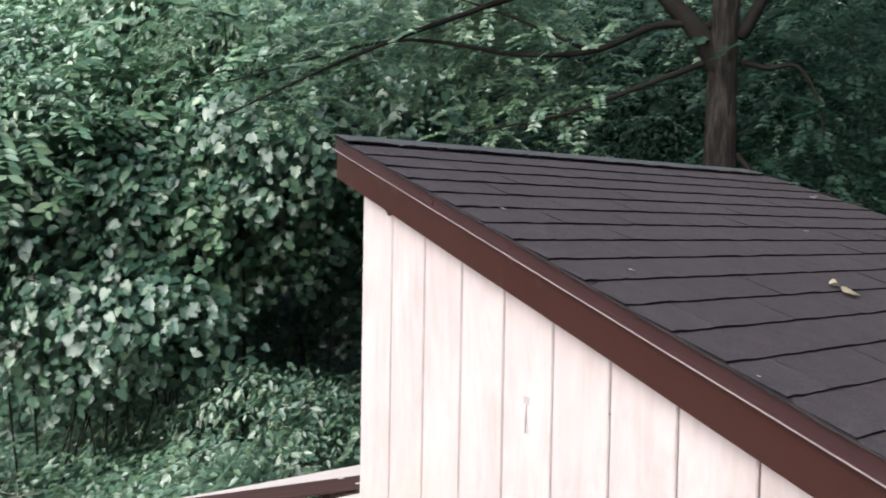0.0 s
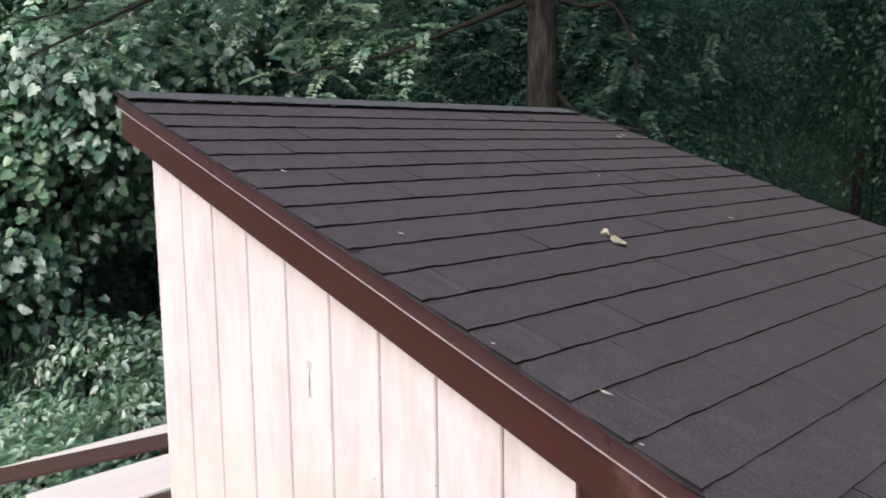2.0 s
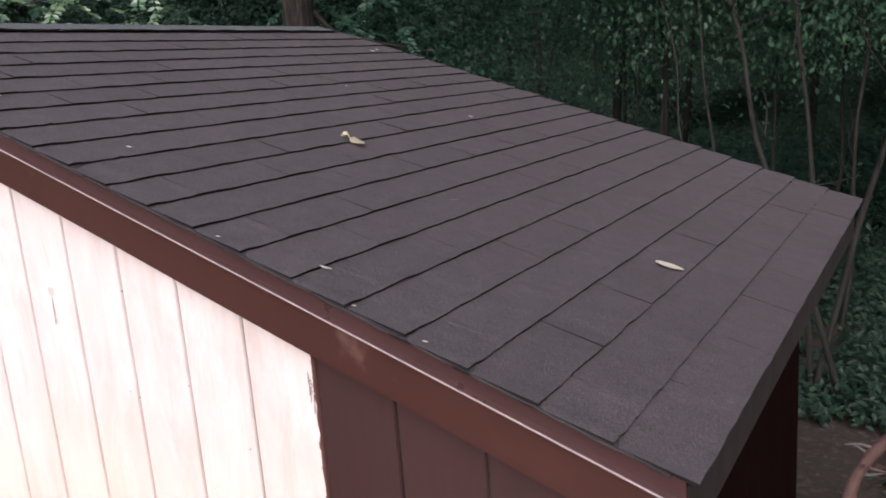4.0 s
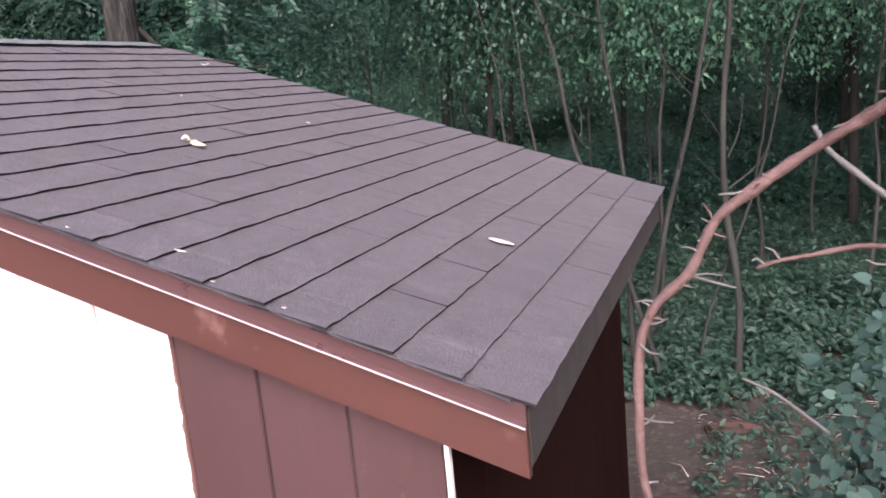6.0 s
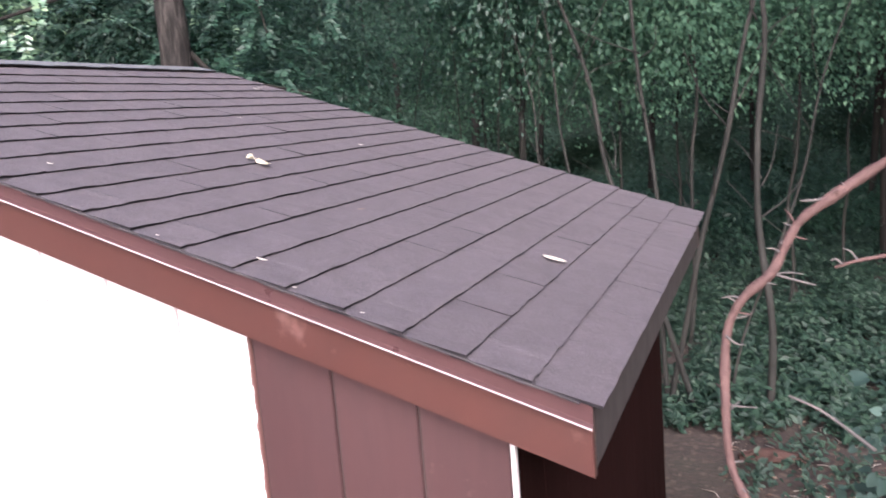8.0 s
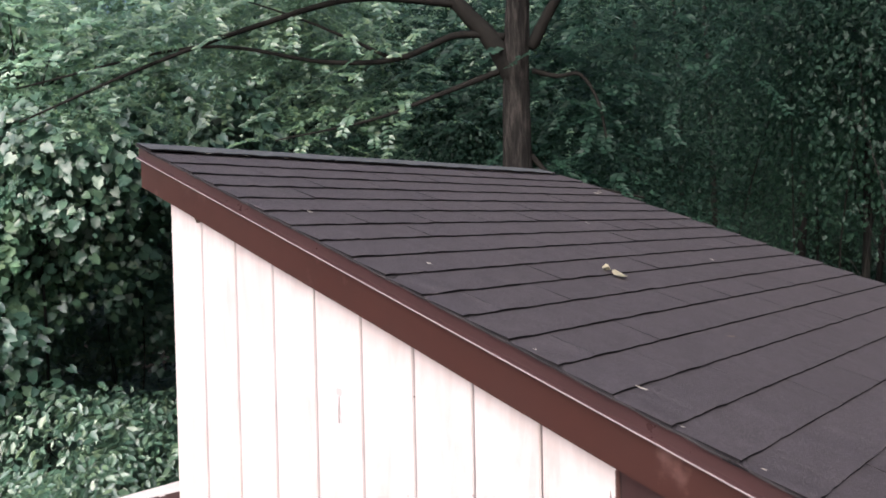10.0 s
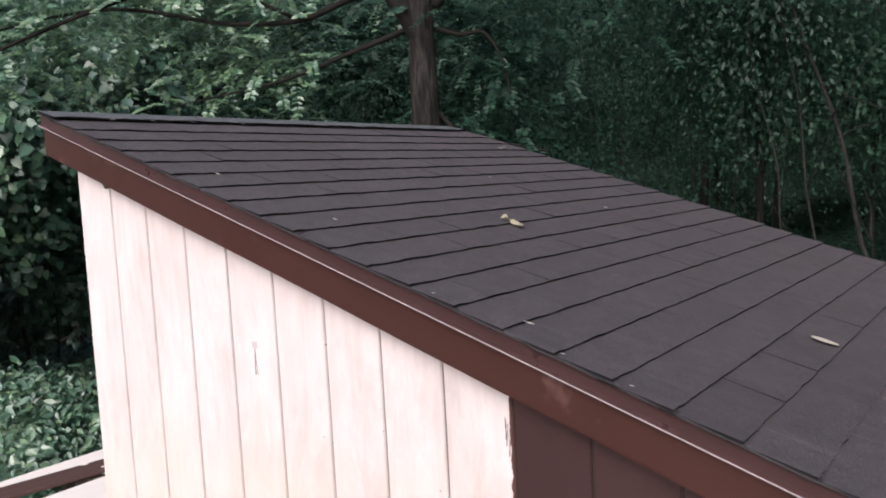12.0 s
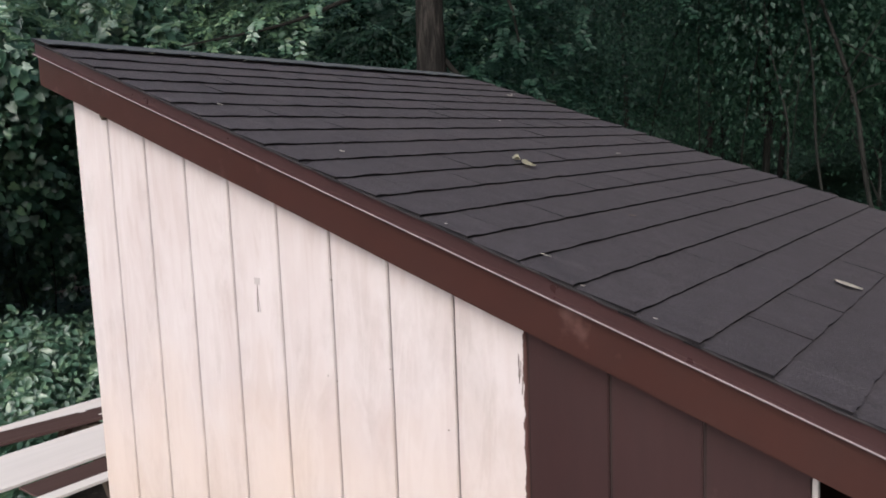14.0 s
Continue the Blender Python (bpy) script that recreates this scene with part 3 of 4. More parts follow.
    P, o = clumps(g, (x - 0.3, y - 0.2, 6.3), (2.4, 2.4, 1.0), 60, 2, 0.45)
    sprays.append(P)
    outs.append(o)
    P, o = clumps(g, (x - 2.0, y - 1.3, 4.45), (1.5, 1.5, 0.5), 230, 2, 0.32)
    sprays.append(P)
    outs.append(o)
    P, o = clumps(g, (x + 0.5, y + 1.0, 4.5), (1.2, 0.9, 0.7), 130, 2, 0.3)
    sprays.append(P)
    outs.append(o)
    P, o = np.concatenate(sprays) + np.array([-0.22, 0.22, 0.06]), np.concatenate(outs)
    P, T, N, S = pinnate(g, P, o, 0.33, 11, 0.05)
    # Sprays on the wooded side get a darker leaf colour that stands for shade.
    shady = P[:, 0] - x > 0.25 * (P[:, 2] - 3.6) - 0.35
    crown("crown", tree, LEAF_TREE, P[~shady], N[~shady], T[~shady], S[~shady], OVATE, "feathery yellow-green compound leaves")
    crown("crown", tree, LEAF_SHADED, P[shady], N[shady], T[shady], S[shady], OVATE, "compound leaves coloured deep green for shade")


main_tree()


def vine_bush(seed, at, radii, label, leaves=2600, leaf=0.12, mat=LEAF_GRAPE, outline=LOBED, away=0.8, group="vine thicket", draped=True, foot=None):
    """Stems under a draped skin of large leaves, with hanging tips."""
    g, r = np.random.default_rng(seed), random.Random(seed)
    x, y, z = at
    fx, fy = foot or (x, y)
    bush = base("shrub", label, "shrub", (fx, fy, 0), group)
    for k in range(2):
        a = r.uniform(0, 6.28)
        e = (x + math.cos(a) * radii[0] * 0.5, y + math.sin(a) * radii[1] * 0.5, z + radii[2] * r.uniform(0, 0.5))
        m = (fx + math.cos(a) * 0.3 + r.uniform(-0.45, 0.45), fy + math.sin(a) * 0.3 + r.uniform(-0.45, 0.45), z * r.uniform(0.35, 0.6))
        wood("stem", limb([(fx + math.cos(a) * 0.1, fy + math.sin(a) * 0.1, -0.15), m, e], 0.011, 0.005, 6, 6, None, 0.1, r), MAT_LIMB, bush)
    n = max(20, leaves // 40)
    P, o = mounds(g, at, radii, max(14, leaves // 72), 72, 0.40) if draped else clumps(g, at, radii, n * 5, 8, 0.2, 0.9, 0.45)
    keep = P[:, 2] > 0.15
    P, o = P[keep], o[keep]
    nrm, tip = lie(g, o, 0.5, away * 1.25, 0.42, 1.1, 0.75) if draped else lie(g, o, 0.6, 0.4, 0.6, 1.5, 0.25)
    crown("crown", bush, mat, P, nrm, tip, leaf * g.uniform(0.42, 1.28, len(P)), outline)
    return bush


vine_bush(35, (-4.75, 1.6, 0.62), (0.85, 0.85, 0.5), "bright mound of leafy weeds beside the thicket", 4200, 0.09, LEAF_HERB, OVATE)
vine_bush(36, (-5.6, 3.0, 0.4), (0.9, 0.8, 0.45), "low leafy weeds at the thicket's edge", 2000, 0.09, LEAF_HERB, OVATE)

DRAPED = "tall shrub draped with broad-leaved vines"
LOWER = "dense leafy shrub with drooping vine tips"
for seed, at, radii, n in (
    (21, (-5.7, -0.2, 2.35), (1.0, 1.0, 0.95), 4200), (22, (-5.8, 1.0, 2.6), (1.0, 1.1, 1.0), 4400),
    (23, (-6.2, 2.2, 3.0), (1.0, 0.9, 1.0), 3600), (25, (-5.4, 0.35, 1.75), (0.8, 1.1, 0.5), 2600), (26, (-5.6, 2.9, 4.0), (1.2, 1.1, 0.9), 3600),
    (27, (-6.9, 0.5, 4.1), (1.5, 1.7, 0.9), 4200), (28, (-4.9, 1.75, 3.3), (0.6, 0.7, 0.6), 2000),
    (29, (-7.6, 3.6, 2.4), (1.3, 1.2, 1.4), 3000), (30, (-7.4, -0.4, 1.5), (1.0, 2.4, 1.1), 3600), (34, (-7.0, 5.2, 2.6), (1.3, 1.2, 1.5), 3000),
    (37, (-5.55, 0.35, 3.0), (0.8, 0.75, 0.55), 2600),
):
    vine_bush(seed, at, radii, DRAPED if at[2] > 2.0 else LOWER, int(n * 2.1), 0.095, LEAF_PALE if seed in (22, 27) else LEAF_GRAPE, foot={23: (-6.7, 1.2), 28: (-5.8, 0.7), 26: (-6.9, 3.3)}.get(seed))

# These shrubs use the leaf colour brightened in place of stronger light.
for seed, at, radii, n in ((85, (-5.2, -0.42, 3.5), (0.45, 0.55, 0.42), 1500), (82, (-6.0, -0.25, 3.7), (1.0, 1.1, 0.8), 3600), (83, (-6.2, 1.2, 4.5), (1.1, 1.1, 0.8), 3400)):
    vine_bush(seed, at, radii, "tall shrub with yellow-green leaves paled as if sunlit", int(n * 2.4), 0.085, LEAF_PALE, OVATE)


def feather_tree(seed, at, height, radii, label, sprays=420, length=0.5, leaflet=0.1, mat=LEAF_TREE, group="feather-leaved trees", trunk=0.032):
    g, r = np.random.default_rng(seed), random.Random(seed)
    x, y = at
    tree = base("tree", label, "tree", (x, y, 0), group)
    top = (x + r.uniform(-0.3, 0.3), y + r.uniform(-0.3, 0.3), height + radii[2] * 0.6)
    wood("trunk", limb([(x, y, -0.15), (x + r.uniform(-0.15, 0.15), y, height * 0.5), top], trunk, trunk * 0.3, 8, 8, None, 0.06, r), MAT_LIMB, tree)
    for k in range(5):
        a = r.uniform(0, 6.28)
        z = height - radii[2] * r.uniform(0.0, 0.8)
        e = (x + math.cos(a) * radii[0] * 0.8, y + math.sin(a) * radii[1] * 0.8, z + r.uniform(0.1, 0.6))
        wood("limb", limb([(x, y, z - 0.3), ((x + e[0]) / 2, (y + e[1]) / 2, z + 0.1), e], trunk * 0.45, 0.006, 5, 6, None, 0.05, r), MAT_LIMB, tree)
    P, o = clumps(g, (x, y, height), radii, sprays // 2, 2, 0.3, 0.7, 0.4)
    P, T, N, S = pinnate(g, P, o, length, 9, leaflet)
    crown("crown", tree, mat, P, N, T, S, OVATE)


for seed, at, h, radii, n in (
    (41, (-7.4, 2.0), 5.5, (1.8, 1.8, 1.3), 900), (42, (-7.9, 0.2), 5.6, (1.5, 1.6, 1.0), 760), (43, (-5.2, 4.6), 5.0, (1.6, 1.6, 1.1), 800),
    (44, (-9.0, 2.0), 5.8, (2.2, 2.2, 1.6), 420), (45, (-3.2, 5.7), 4.4, (1.6, 1.5, 1.3), 800),
):
    # Tree 45 takes the leaf colour darkened for shade.
    feather_tree(seed, at, h, radii, "young tree with long feathery compound leaves", n, mat={45: LEAF_SHADED, 43: LEAF_TREE}.get(seed, LEAF_PALE))
feather_tree(47, (-5.35, -0.8), 3.55, (0.8, 1.0, 0.7), "young tree with drooping bright green fronds", 230, 0.6, 0.125, LEAF_PALE, trunk=0.02)
feather_tree(48, (-5.1, 1.5), 4.5, (0.7, 0.9, 0.6), "young tree with drooping bright green fronds", 110, 0.6, 0.115, LEAF_PALE, trunk=0.02)

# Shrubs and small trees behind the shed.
# Shade behind the shed is carried by the dark leaf colour.
BACK = "leafy woodland shrub behind the shed, coloured for shade"
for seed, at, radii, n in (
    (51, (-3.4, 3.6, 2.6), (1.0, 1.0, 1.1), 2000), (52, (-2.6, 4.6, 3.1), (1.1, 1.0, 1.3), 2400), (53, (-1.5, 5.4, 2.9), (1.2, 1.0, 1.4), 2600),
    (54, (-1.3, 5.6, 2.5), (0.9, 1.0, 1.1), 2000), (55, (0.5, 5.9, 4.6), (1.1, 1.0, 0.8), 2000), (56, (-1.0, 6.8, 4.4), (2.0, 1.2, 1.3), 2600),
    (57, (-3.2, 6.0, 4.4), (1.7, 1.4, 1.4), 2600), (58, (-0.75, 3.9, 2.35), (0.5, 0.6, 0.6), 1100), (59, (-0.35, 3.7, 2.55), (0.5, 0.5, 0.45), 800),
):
    vine_bush(seed, at, radii, BACK, n * 5, 0.056, LEAF_SHADED, BLADE, 0.5, "woodland shrubs", False)


def sapling(seed, foot, head, r0, crown_at, radii, n, label, mat=LEAF_SHADED, leaf=0.06, group="saplings"):
    g, r = np.random.default_rng(seed), random.Random(seed)
    tree = base("tree", label, "tree", (foot[0], foot[1], 0), group)
    line = [foot]
    for k in range(1, 7):
        line.append([a + (b - a) * k / 7 + r.uniform(-0.06, 0.06) for a, b in zip(foot, head)])
    line.append(head)
    wood("trunk", limb(line, r0, r0 * 0.35, 4, 8, None, 0.14, r), MAT_SAPLING, tree)
    for k in range(7):
        u = r.uniform(0.3, 0.95)
        p = [a + (b - a) * u for a, b in zip(foot, head)]
        e = (p[0] + r.uniform(-0.6, 0.6), p[1] + r.uniform(-0.5, 0.5), p[2] + r.uniform(0.1, 0.7))
        wood("limb", limb([p, [(s + t) / 2 + r.uniform(-0.06, 0.06) for s, t in zip(p, e)], e], r0 * 0.28, 0.003, 4, 6), MAT_SAPLING, tree)
    if n:
        P, o = clumps(g, crown_at, radii, n // 8, 8, 0.22, 0.8, 0.5)
        nrm, tip = lie(g, o, 0.5, 0.4, 0.6, 1.4)
        crown("crown", tree, mat, P, nrm, tip, leaf * g.uniform(0.6, 1.2, len(P)), BLADE)


THIN = "slender grey-barked sapling with sparse hanging leaves"
for seed, foot, head, r0, n in (
    (61, (2.07, 5.4, -0.1), (3.35, 5.4, 5.6), 0.027, 400), (62, (2.9, 5.4, -0.1), (2.83, 5.4, 5.8), 0.034, 500),
    (63, (2.36, 5.4, -0.1), (0.87, 5.4, 5.2), 0.026, 900), (64, (2.1, 5.4, -0.1), (1.88, 5.4, 5.2), 0.024, 900),
    (65, (1.49, 5.4, -0.1), (0.84, 5.4, 4.0), 0.015, 700), (66, (1.54, 5.4, -0.1), (1.07, 5.4, 4.6), 0.016, 700),
    (67, (2.56, 5.4, -0.1), (3.98, 5.4, 5.0), 0.013, 300),
    (69, (0.4, 7.4, -0.1), (0.2, 7.4, 7.0), 0.05, 900), (70, (5.6, 9.5, -0.1), (5.9, 9.2, 7.0), 0.036, 900),
):
    c = tuple(a + (b - a) * 0.93 for a, b in zip(foot, head))
    sapling(seed, foot, head, r0, c, (0.9, 0.7, 1.0), n * 2, THIN)

# Understorey: leafy crowns that hang to head height, over a dark hollow.
for seed, foot, z, radii, n in (
    (101, (0.3, 7.3), 3.9, (1.1, 0.9, 1.4), 4200), (102, (1.2, 8.2), 3.7, (1.2, 1.0, 1.3), 4400), (103, (2.1, 7.2), 4.0, (1.1, 0.9, 1.4), 4200),
    (104, (3.1, 8.7), 3.8, (1.3, 1.0, 1.3), 3600), (105, (4.2, 8.1), 4.0, (1.1, 1.0, 1.3), 2600), (106, (5.2, 9.4), 3.9, (1.3, 1.1, 1.3), 2600),
    (107, (1.7, 10.2), 3.9, (1.6, 1.1, 1.5), 4200), (108, (3.9, 11.0), 4.1, (1.7, 1.1, 1.5), 3600), (109, (-0.6, 8.6), 3.9, (1.3, 1.0, 1.5), 4200),
):
    sapling(seed, (*foot, -0.1), (foot[0] + 0.2, foot[1], z + 1.0), 0.024, (*foot, z), radii, int(n * 1.7),
            "understorey tree with drooping green foliage", LEAF_MID, 0.072, "understorey trees")


def far_woods():
    """Dense leaf masses and trunks that close the view on all wooded sides."""
    g = np.random.default_rng(90)
    n = 4600
    a = g.uniform(radians(-25), radians(205), n)
    rad = g.uniform(10.5, 18, n)
    c = np.stack([1.0 + rad * np.cos(a), 1.0 + rad * np.sin(a), g.uniform(0.2, 9.0, n)], 1)
    c[:, 2] *= np.clip((radians(178) - a) / radians(30), 0.3, 1.0)
    hollow = (a > radians(25)) & (a < radians(115)) & (c[:, 2] > 1.0) & (c[:, 2] < 3.3) & (rad < 15.2)
    c = c[~hollow]
    size = 0.62 * g.uniform(0.5, 1.3, (len(c), 1))
    e = unit(g.normal(size=(len(c) * 46, 3)) + [0.1, -0.3, 0.35])
    P = np.repeat(c, 46, 0) + e * np.repeat(size, 46, 0) * g.uniform(0.6, 1.05, (len(e), 1)) * [1, 1, 0.9]
    nrm, tip = lie(g, e, 0.35, 1.0, 0.45, 1.3, 0.4)
    # The woods' shade is part of this dark leaf colour.
    ob = new("far_woods", leaf_mesh("far_woods", LEAF_SHADED, P, tip, nrm, 0.102 * g.uniform(0.5, 1.35, len(P)), BLADE))
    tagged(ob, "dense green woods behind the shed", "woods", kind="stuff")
    # Left sector: brightness of the open side is put into a paler leaf colour.
    n = 2600
    a, rad = g.uniform(radians(128), radians(200), n), g.uniform(9.3, 13.0, n)
    c = np.stack([1.0 + rad * np.cos(a), 1.0 + rad * np.sin(a), g.uniform(0.5, 7.0, n)], 1)
    hollow = (a > radians(138)) & (a < radians(161)) & (c[:, 2] < 2.5)
    hollow |= (a > radians(162)) & (c[:, 2] > 3.4) & (g.uniform(0, 1, n) < 0.88)
    c, size = c[~hollow], 0.42 * g.uniform(0.6, 1.3, (int((~hollow).sum()), 1))
    e = unit(g.normal(size=(len(c) * 22, 3)) + [0.45, -0.3, 0.5])
    P = np.repeat(c, 22, 0) + e * np.repeat(size, 22, 0) * [1, 1, 0.75]
    nrm, tip = lie(g, e, 0.35, 1.2, 0.4, 0.9, 0.45)
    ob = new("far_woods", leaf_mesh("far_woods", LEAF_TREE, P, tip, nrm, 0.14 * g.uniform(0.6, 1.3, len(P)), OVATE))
    tagged(ob, "woods beyond the thicket, coloured pale green as if sunlit", "woods", kind="stuff")
    r = random.Random(4)
    for k in range(24):
        b, d = r.uniform(radians(20), radians(200)), r.uniform(11, 17)
        x, y = 1 + d * math.cos(b), 1 + d * math.sin(b)
        w = r.uniform(0.035, 0.09)
        trunk = limb([(x, y, -0.3), (x + r.uniform(-0.3, 0.3), y, 4), (x + r.uniform(-0.5, 0.5), y, 10)], w, w * 0.5, 4, 7)
        ob = new("bare_tree", mesh_from(trunk, "bare_tree", MAT_LIMB, True))
        tagged(ob, "dark bare-stemmed tree among far woods", "tree", "far trees")


far_woods()


def backdrop():
    """A bumpy far wall of woodland, with an uneven top."""
    bm = bmesh.new()
    cols, rows = 150, 26
    grid = []
    for i in range(cols + 1):
        a = radians(-30 + 240 * i / cols)
        top = 11.5 + 2.5 * noise.noise((i * 0.12, 0.3, 1.7)) + 1.2 * noise.noise((i * 0.5, 2.3, 1.7))
        top *= min(1.0, max(0.35, (radians(178) - a) / radians(30)))
        line = []
        for j in range(rows + 1):
            z = -0.5 + (top + 0.5) * j / rows
            r = 19.5 + 1.6 * noise.noise((i * 0.35, j * 0.4, 4.0)) + 0.5 * noise.noise((i * 1.1, j * 1.1, 9.0))
            line.append(bm.verts.new((1 + r * math.cos(a), 1 + r * math.sin(a), z)))
        grid.append(line)
    for i in range(cols):
        for j in range(rows):
            bm.faces.new((grid[i][j], grid[i][j + 1], grid[i + 1][j + 1], grid[i + 1][j]))
    ob = new("backdrop", mesh_from(bm, "backdrop", MAT_WOODS, True))
    tagged(ob, "distant dark green wall of woodland", "woods", kind="structure")


backdrop()


def shade_canopy():
    """High boughs out of view, added to shade the wood behind the shed."""
    g = np.random.default_rng(95)
    n = 1150
    c = np.stack([g.uniform(1.4, 10, n), g.uniform(3.0, 15, n), g.uniform(6.0, 9.0, n)], 1)
    P = np.repeat(c, 10, 0) + g.normal(size=(n * 10, 3)) * [0.5, 0.5, 0.2]
    o = unit(g.normal(size=(len(P), 3)))
    nrm, tip = lie(g, o, 1.0, 0.2, 0.4, 0.4, 0.2)
    ob = new("shade_canopy", leaf_mesh("shade_canopy", LEAF_SHADED, P, tip, nrm, 0.28 * g.uniform(0.6, 1.3, len(P)), OVATE))
    tagged(ob, "unseen high leafy boughs added to shade the wood", "woods", kind="stuff")


shade_canopy()


def herbs(name, label, seed, region, n, height, leaf, mat, bare=-0.33, lumps=0.7, outline=OVATE):
    """Low plants: short stems with whorls of leaves."""
    g = np.random.default_rng(seed)
    (x0, y0), (x1, y1) = region
    c = np.stack([g.uniform(x0, x1, n), g.uniform(y0, y1, n)], 1)
    lump = np.array([noise.noise((p[0] * lumps, p[1] * lumps, seed)) for p in c])
    keep = lump > bare
    c, lump = c[keep], lump[keep]
    h = height * (0.7 + 0.9 * lump) * g.uniform(0.6, 1.2, len(c))
    per = 9
    k = g.uniform(0.3, 1.0, (len(c), per))
    P = np.concatenate([np.repeat(c, per, 0), (h[:, None] * k).reshape(-1, 1)], 1)
    P[:, :2] += g.normal(size=(len(P), 2)) * 0.06
    o = unit(g.normal(size=(len(P), 3)) * [1, 1, 0.2])
    nrm, tip = lie(g, o, 1.0, 0.35, 0.35, 0.3)
    ob = new(name, leaf_mesh(name, mat, P, tip, nrm, leaf * g.uniform(0.6, 1.25, len(P)), outline))
    return tagged(ob, label, "plants", kind="stuff")


herbs("ground_plants", "knee-high leafy weeds on the woodland floor", 31, ((-10.5, -3.5), (-3.0, 6.5)), 15000, 0.74, 0.085, LEAF_HERB, -0.33, 0.9, BLADE)
herbs("ground_plants", "low ground plants coloured dark green for sapling shade", 32, ((1.2, 5.0), (9.0, 16.5)), 17000, 0.28, 0.088, LEAF_FLOOR, -0.22, 1.7, OVATE)
herbs("ground_plants", "tall undergrowth at the wood's far edge, coloured for shade", 34, ((-4.0, 13.5), (17.0, 21.0)), 9000, 1.0, 0.13, LEAF_SHADED, -1.0, 0.6, BLADE)
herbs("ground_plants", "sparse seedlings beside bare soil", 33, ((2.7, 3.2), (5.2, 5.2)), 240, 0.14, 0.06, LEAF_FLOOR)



def litter():
    """Dry leaves strewn over the soil beside the shed."""
    g = np.random.default_rng(77)
    n = 2000
    x, y = g.uniform(2.6, 5.4, n), g.uniform(-0.8, 6.5, n)
    z = np.array([ground_height(a, b) for a, b in zip(x, y)]) + 0.012
    P = np.stack([x, y, z], 1)
    tip = unit(g.normal(size=(n, 3)) * [1, 1, 0.15])
    nrm = unit(g.normal(size=(n, 3)) * 0.25 + [0, 0, 1])
    ob = new("leaf_litter", leaf_mesh("leaf_litter", LEAF_DRY, P, tip, nrm, 0.05 * g.uniform(0.3, 1.3, n), OVATE))
    tagged(ob, "scattered dry brown leaves on the soil", "leaf litter", kind="stuff")


litter()


def ground_twigs():
    """Thin fallen twigs strewn over the bare soil."""
    r = random.Random(19)
    bm = bmesh.new()
    for k in range(130):
        x, y = r.uniform(2.6, 4.6), r.uniform(2.0, 6.2)
        a, n = r.uniform(0, 6.28), r.uniform(0.06, 0.3)
        z = ground_height(x, y) + 0.012
        tube([(x, y, z), (x + math.cos(a) * n * 0.5, y + math.sin(a) * n * 0.5, z + r.uniform(0.0, 0.02)),
              (x + math.cos(a + 0.3) * n, y + math.sin(a + 0.3) * n, z)], [0.004, 0.003, 0.002], 5, bm)
    ob = new("twigs", mesh_from(bm, "twigs", MAT_DEADWOOD, True))
    tagged(ob, "pale fallen twigs scattered on the soil", "twigs", kind="stuff")


ground_twigs()


def rotten_log(x, y):
    r = random.Random(23)
    bm = tube([(-0.24, 0, 0.03), (-0.12, 0.02, 0.045), (0.0, 0.0, 0.05), (0.13, -0.01, 0.045), (0.25, 0.02, 0.03)], [0.03, 0.055, 0.06, 0.05, 0.028], 10, None, 0.22, r)
    ob = new("rotten_log", mesh_from(bm, "rotten_log", MAT_ROT))
    ob.matrix_world = pose(x, y, ground_height(x, y) - 0.01, 0, 0, 8)
    tagged(ob, "short crumbling red-brown log lying on soil", "log")


rotten_log(2.93, 4.58)

# ---- planks on trestles beside the shed ----


def trestle(y):
    t = base("sawhorse", "weathered wooden sawhorse under planks", "sawhorse", (-1.8, y, 0), "sawhorses")
    part("beam", box((-0.85, -0.045, 0.86), (0.75, 0.045, 0.96), 0.004), MAT_LUMBER, t)
    for sx in (-0.6, 0.6):
        for sy in (-1, 1):
            bm = bmesh.new()
            tube([(sx, sy * 0.06, 0.92), (sx * 1.12, sy * 0.34, 0.0)], [0.045, 0.045], 4, bm)
            part("leg", bm, MAT_LUMBER, t)


trestle(1.15)
trestle(2.3)


def plank(label, mat, x, y0, y1, width, z, thick, turn=0.0):
    ob = new("plank", mesh_from(box((-width / 2, 0, 0), (width / 2, y1 - y0, thick), 0.003), "plank", mat))
    ob.matrix_world = pose(x, y0, z, 0, 0, turn)
    return tagged(ob, label, "plank", "planks on sawhorses")


plank("long plank with fresh dark brown paint", MAT_PLANK_BROWN, -2.48, -0.55, 2.9, 0.225, 0.982, 0.024, -8)
plank("white primed plank lying on sawhorses", MAT_PLANK_WHITE, -2.46, 0.1, 2.8, 0.27, 0.961, 0.019, 1)
plank("wide white primed plank lying on sawhorses", MAT_PLANK_WHITE, -1.80, 0.08, 2.8, 0.50, 0.961, 0.019, 1)
plank("narrow white primed plank lying on sawhorses", MAT_PLANK_WHITE, -1.245, -0.3, 2.7, 0.09, 0.961, 0.019, 0.5)
# Dark brown strip fills the gap between two white planks.
plank("narrow dark brown strip between the white planks", MAT_PLANK_BROWN, -1.42, 0.35, 2.7, 0.2, 0.961, 0.012, 0)

flecks = bpy.data.objects["plank"]
for y, x in ((1.20, -0.105), (1.27, 0.04)):
    part("paint_fleck", box((x, y + 0.5, 0.0235), (x + 0.022, y + 0.54, 0.0248), 0.0004), MAT_PLANK_WHITE, flecks, "white paint fleck")


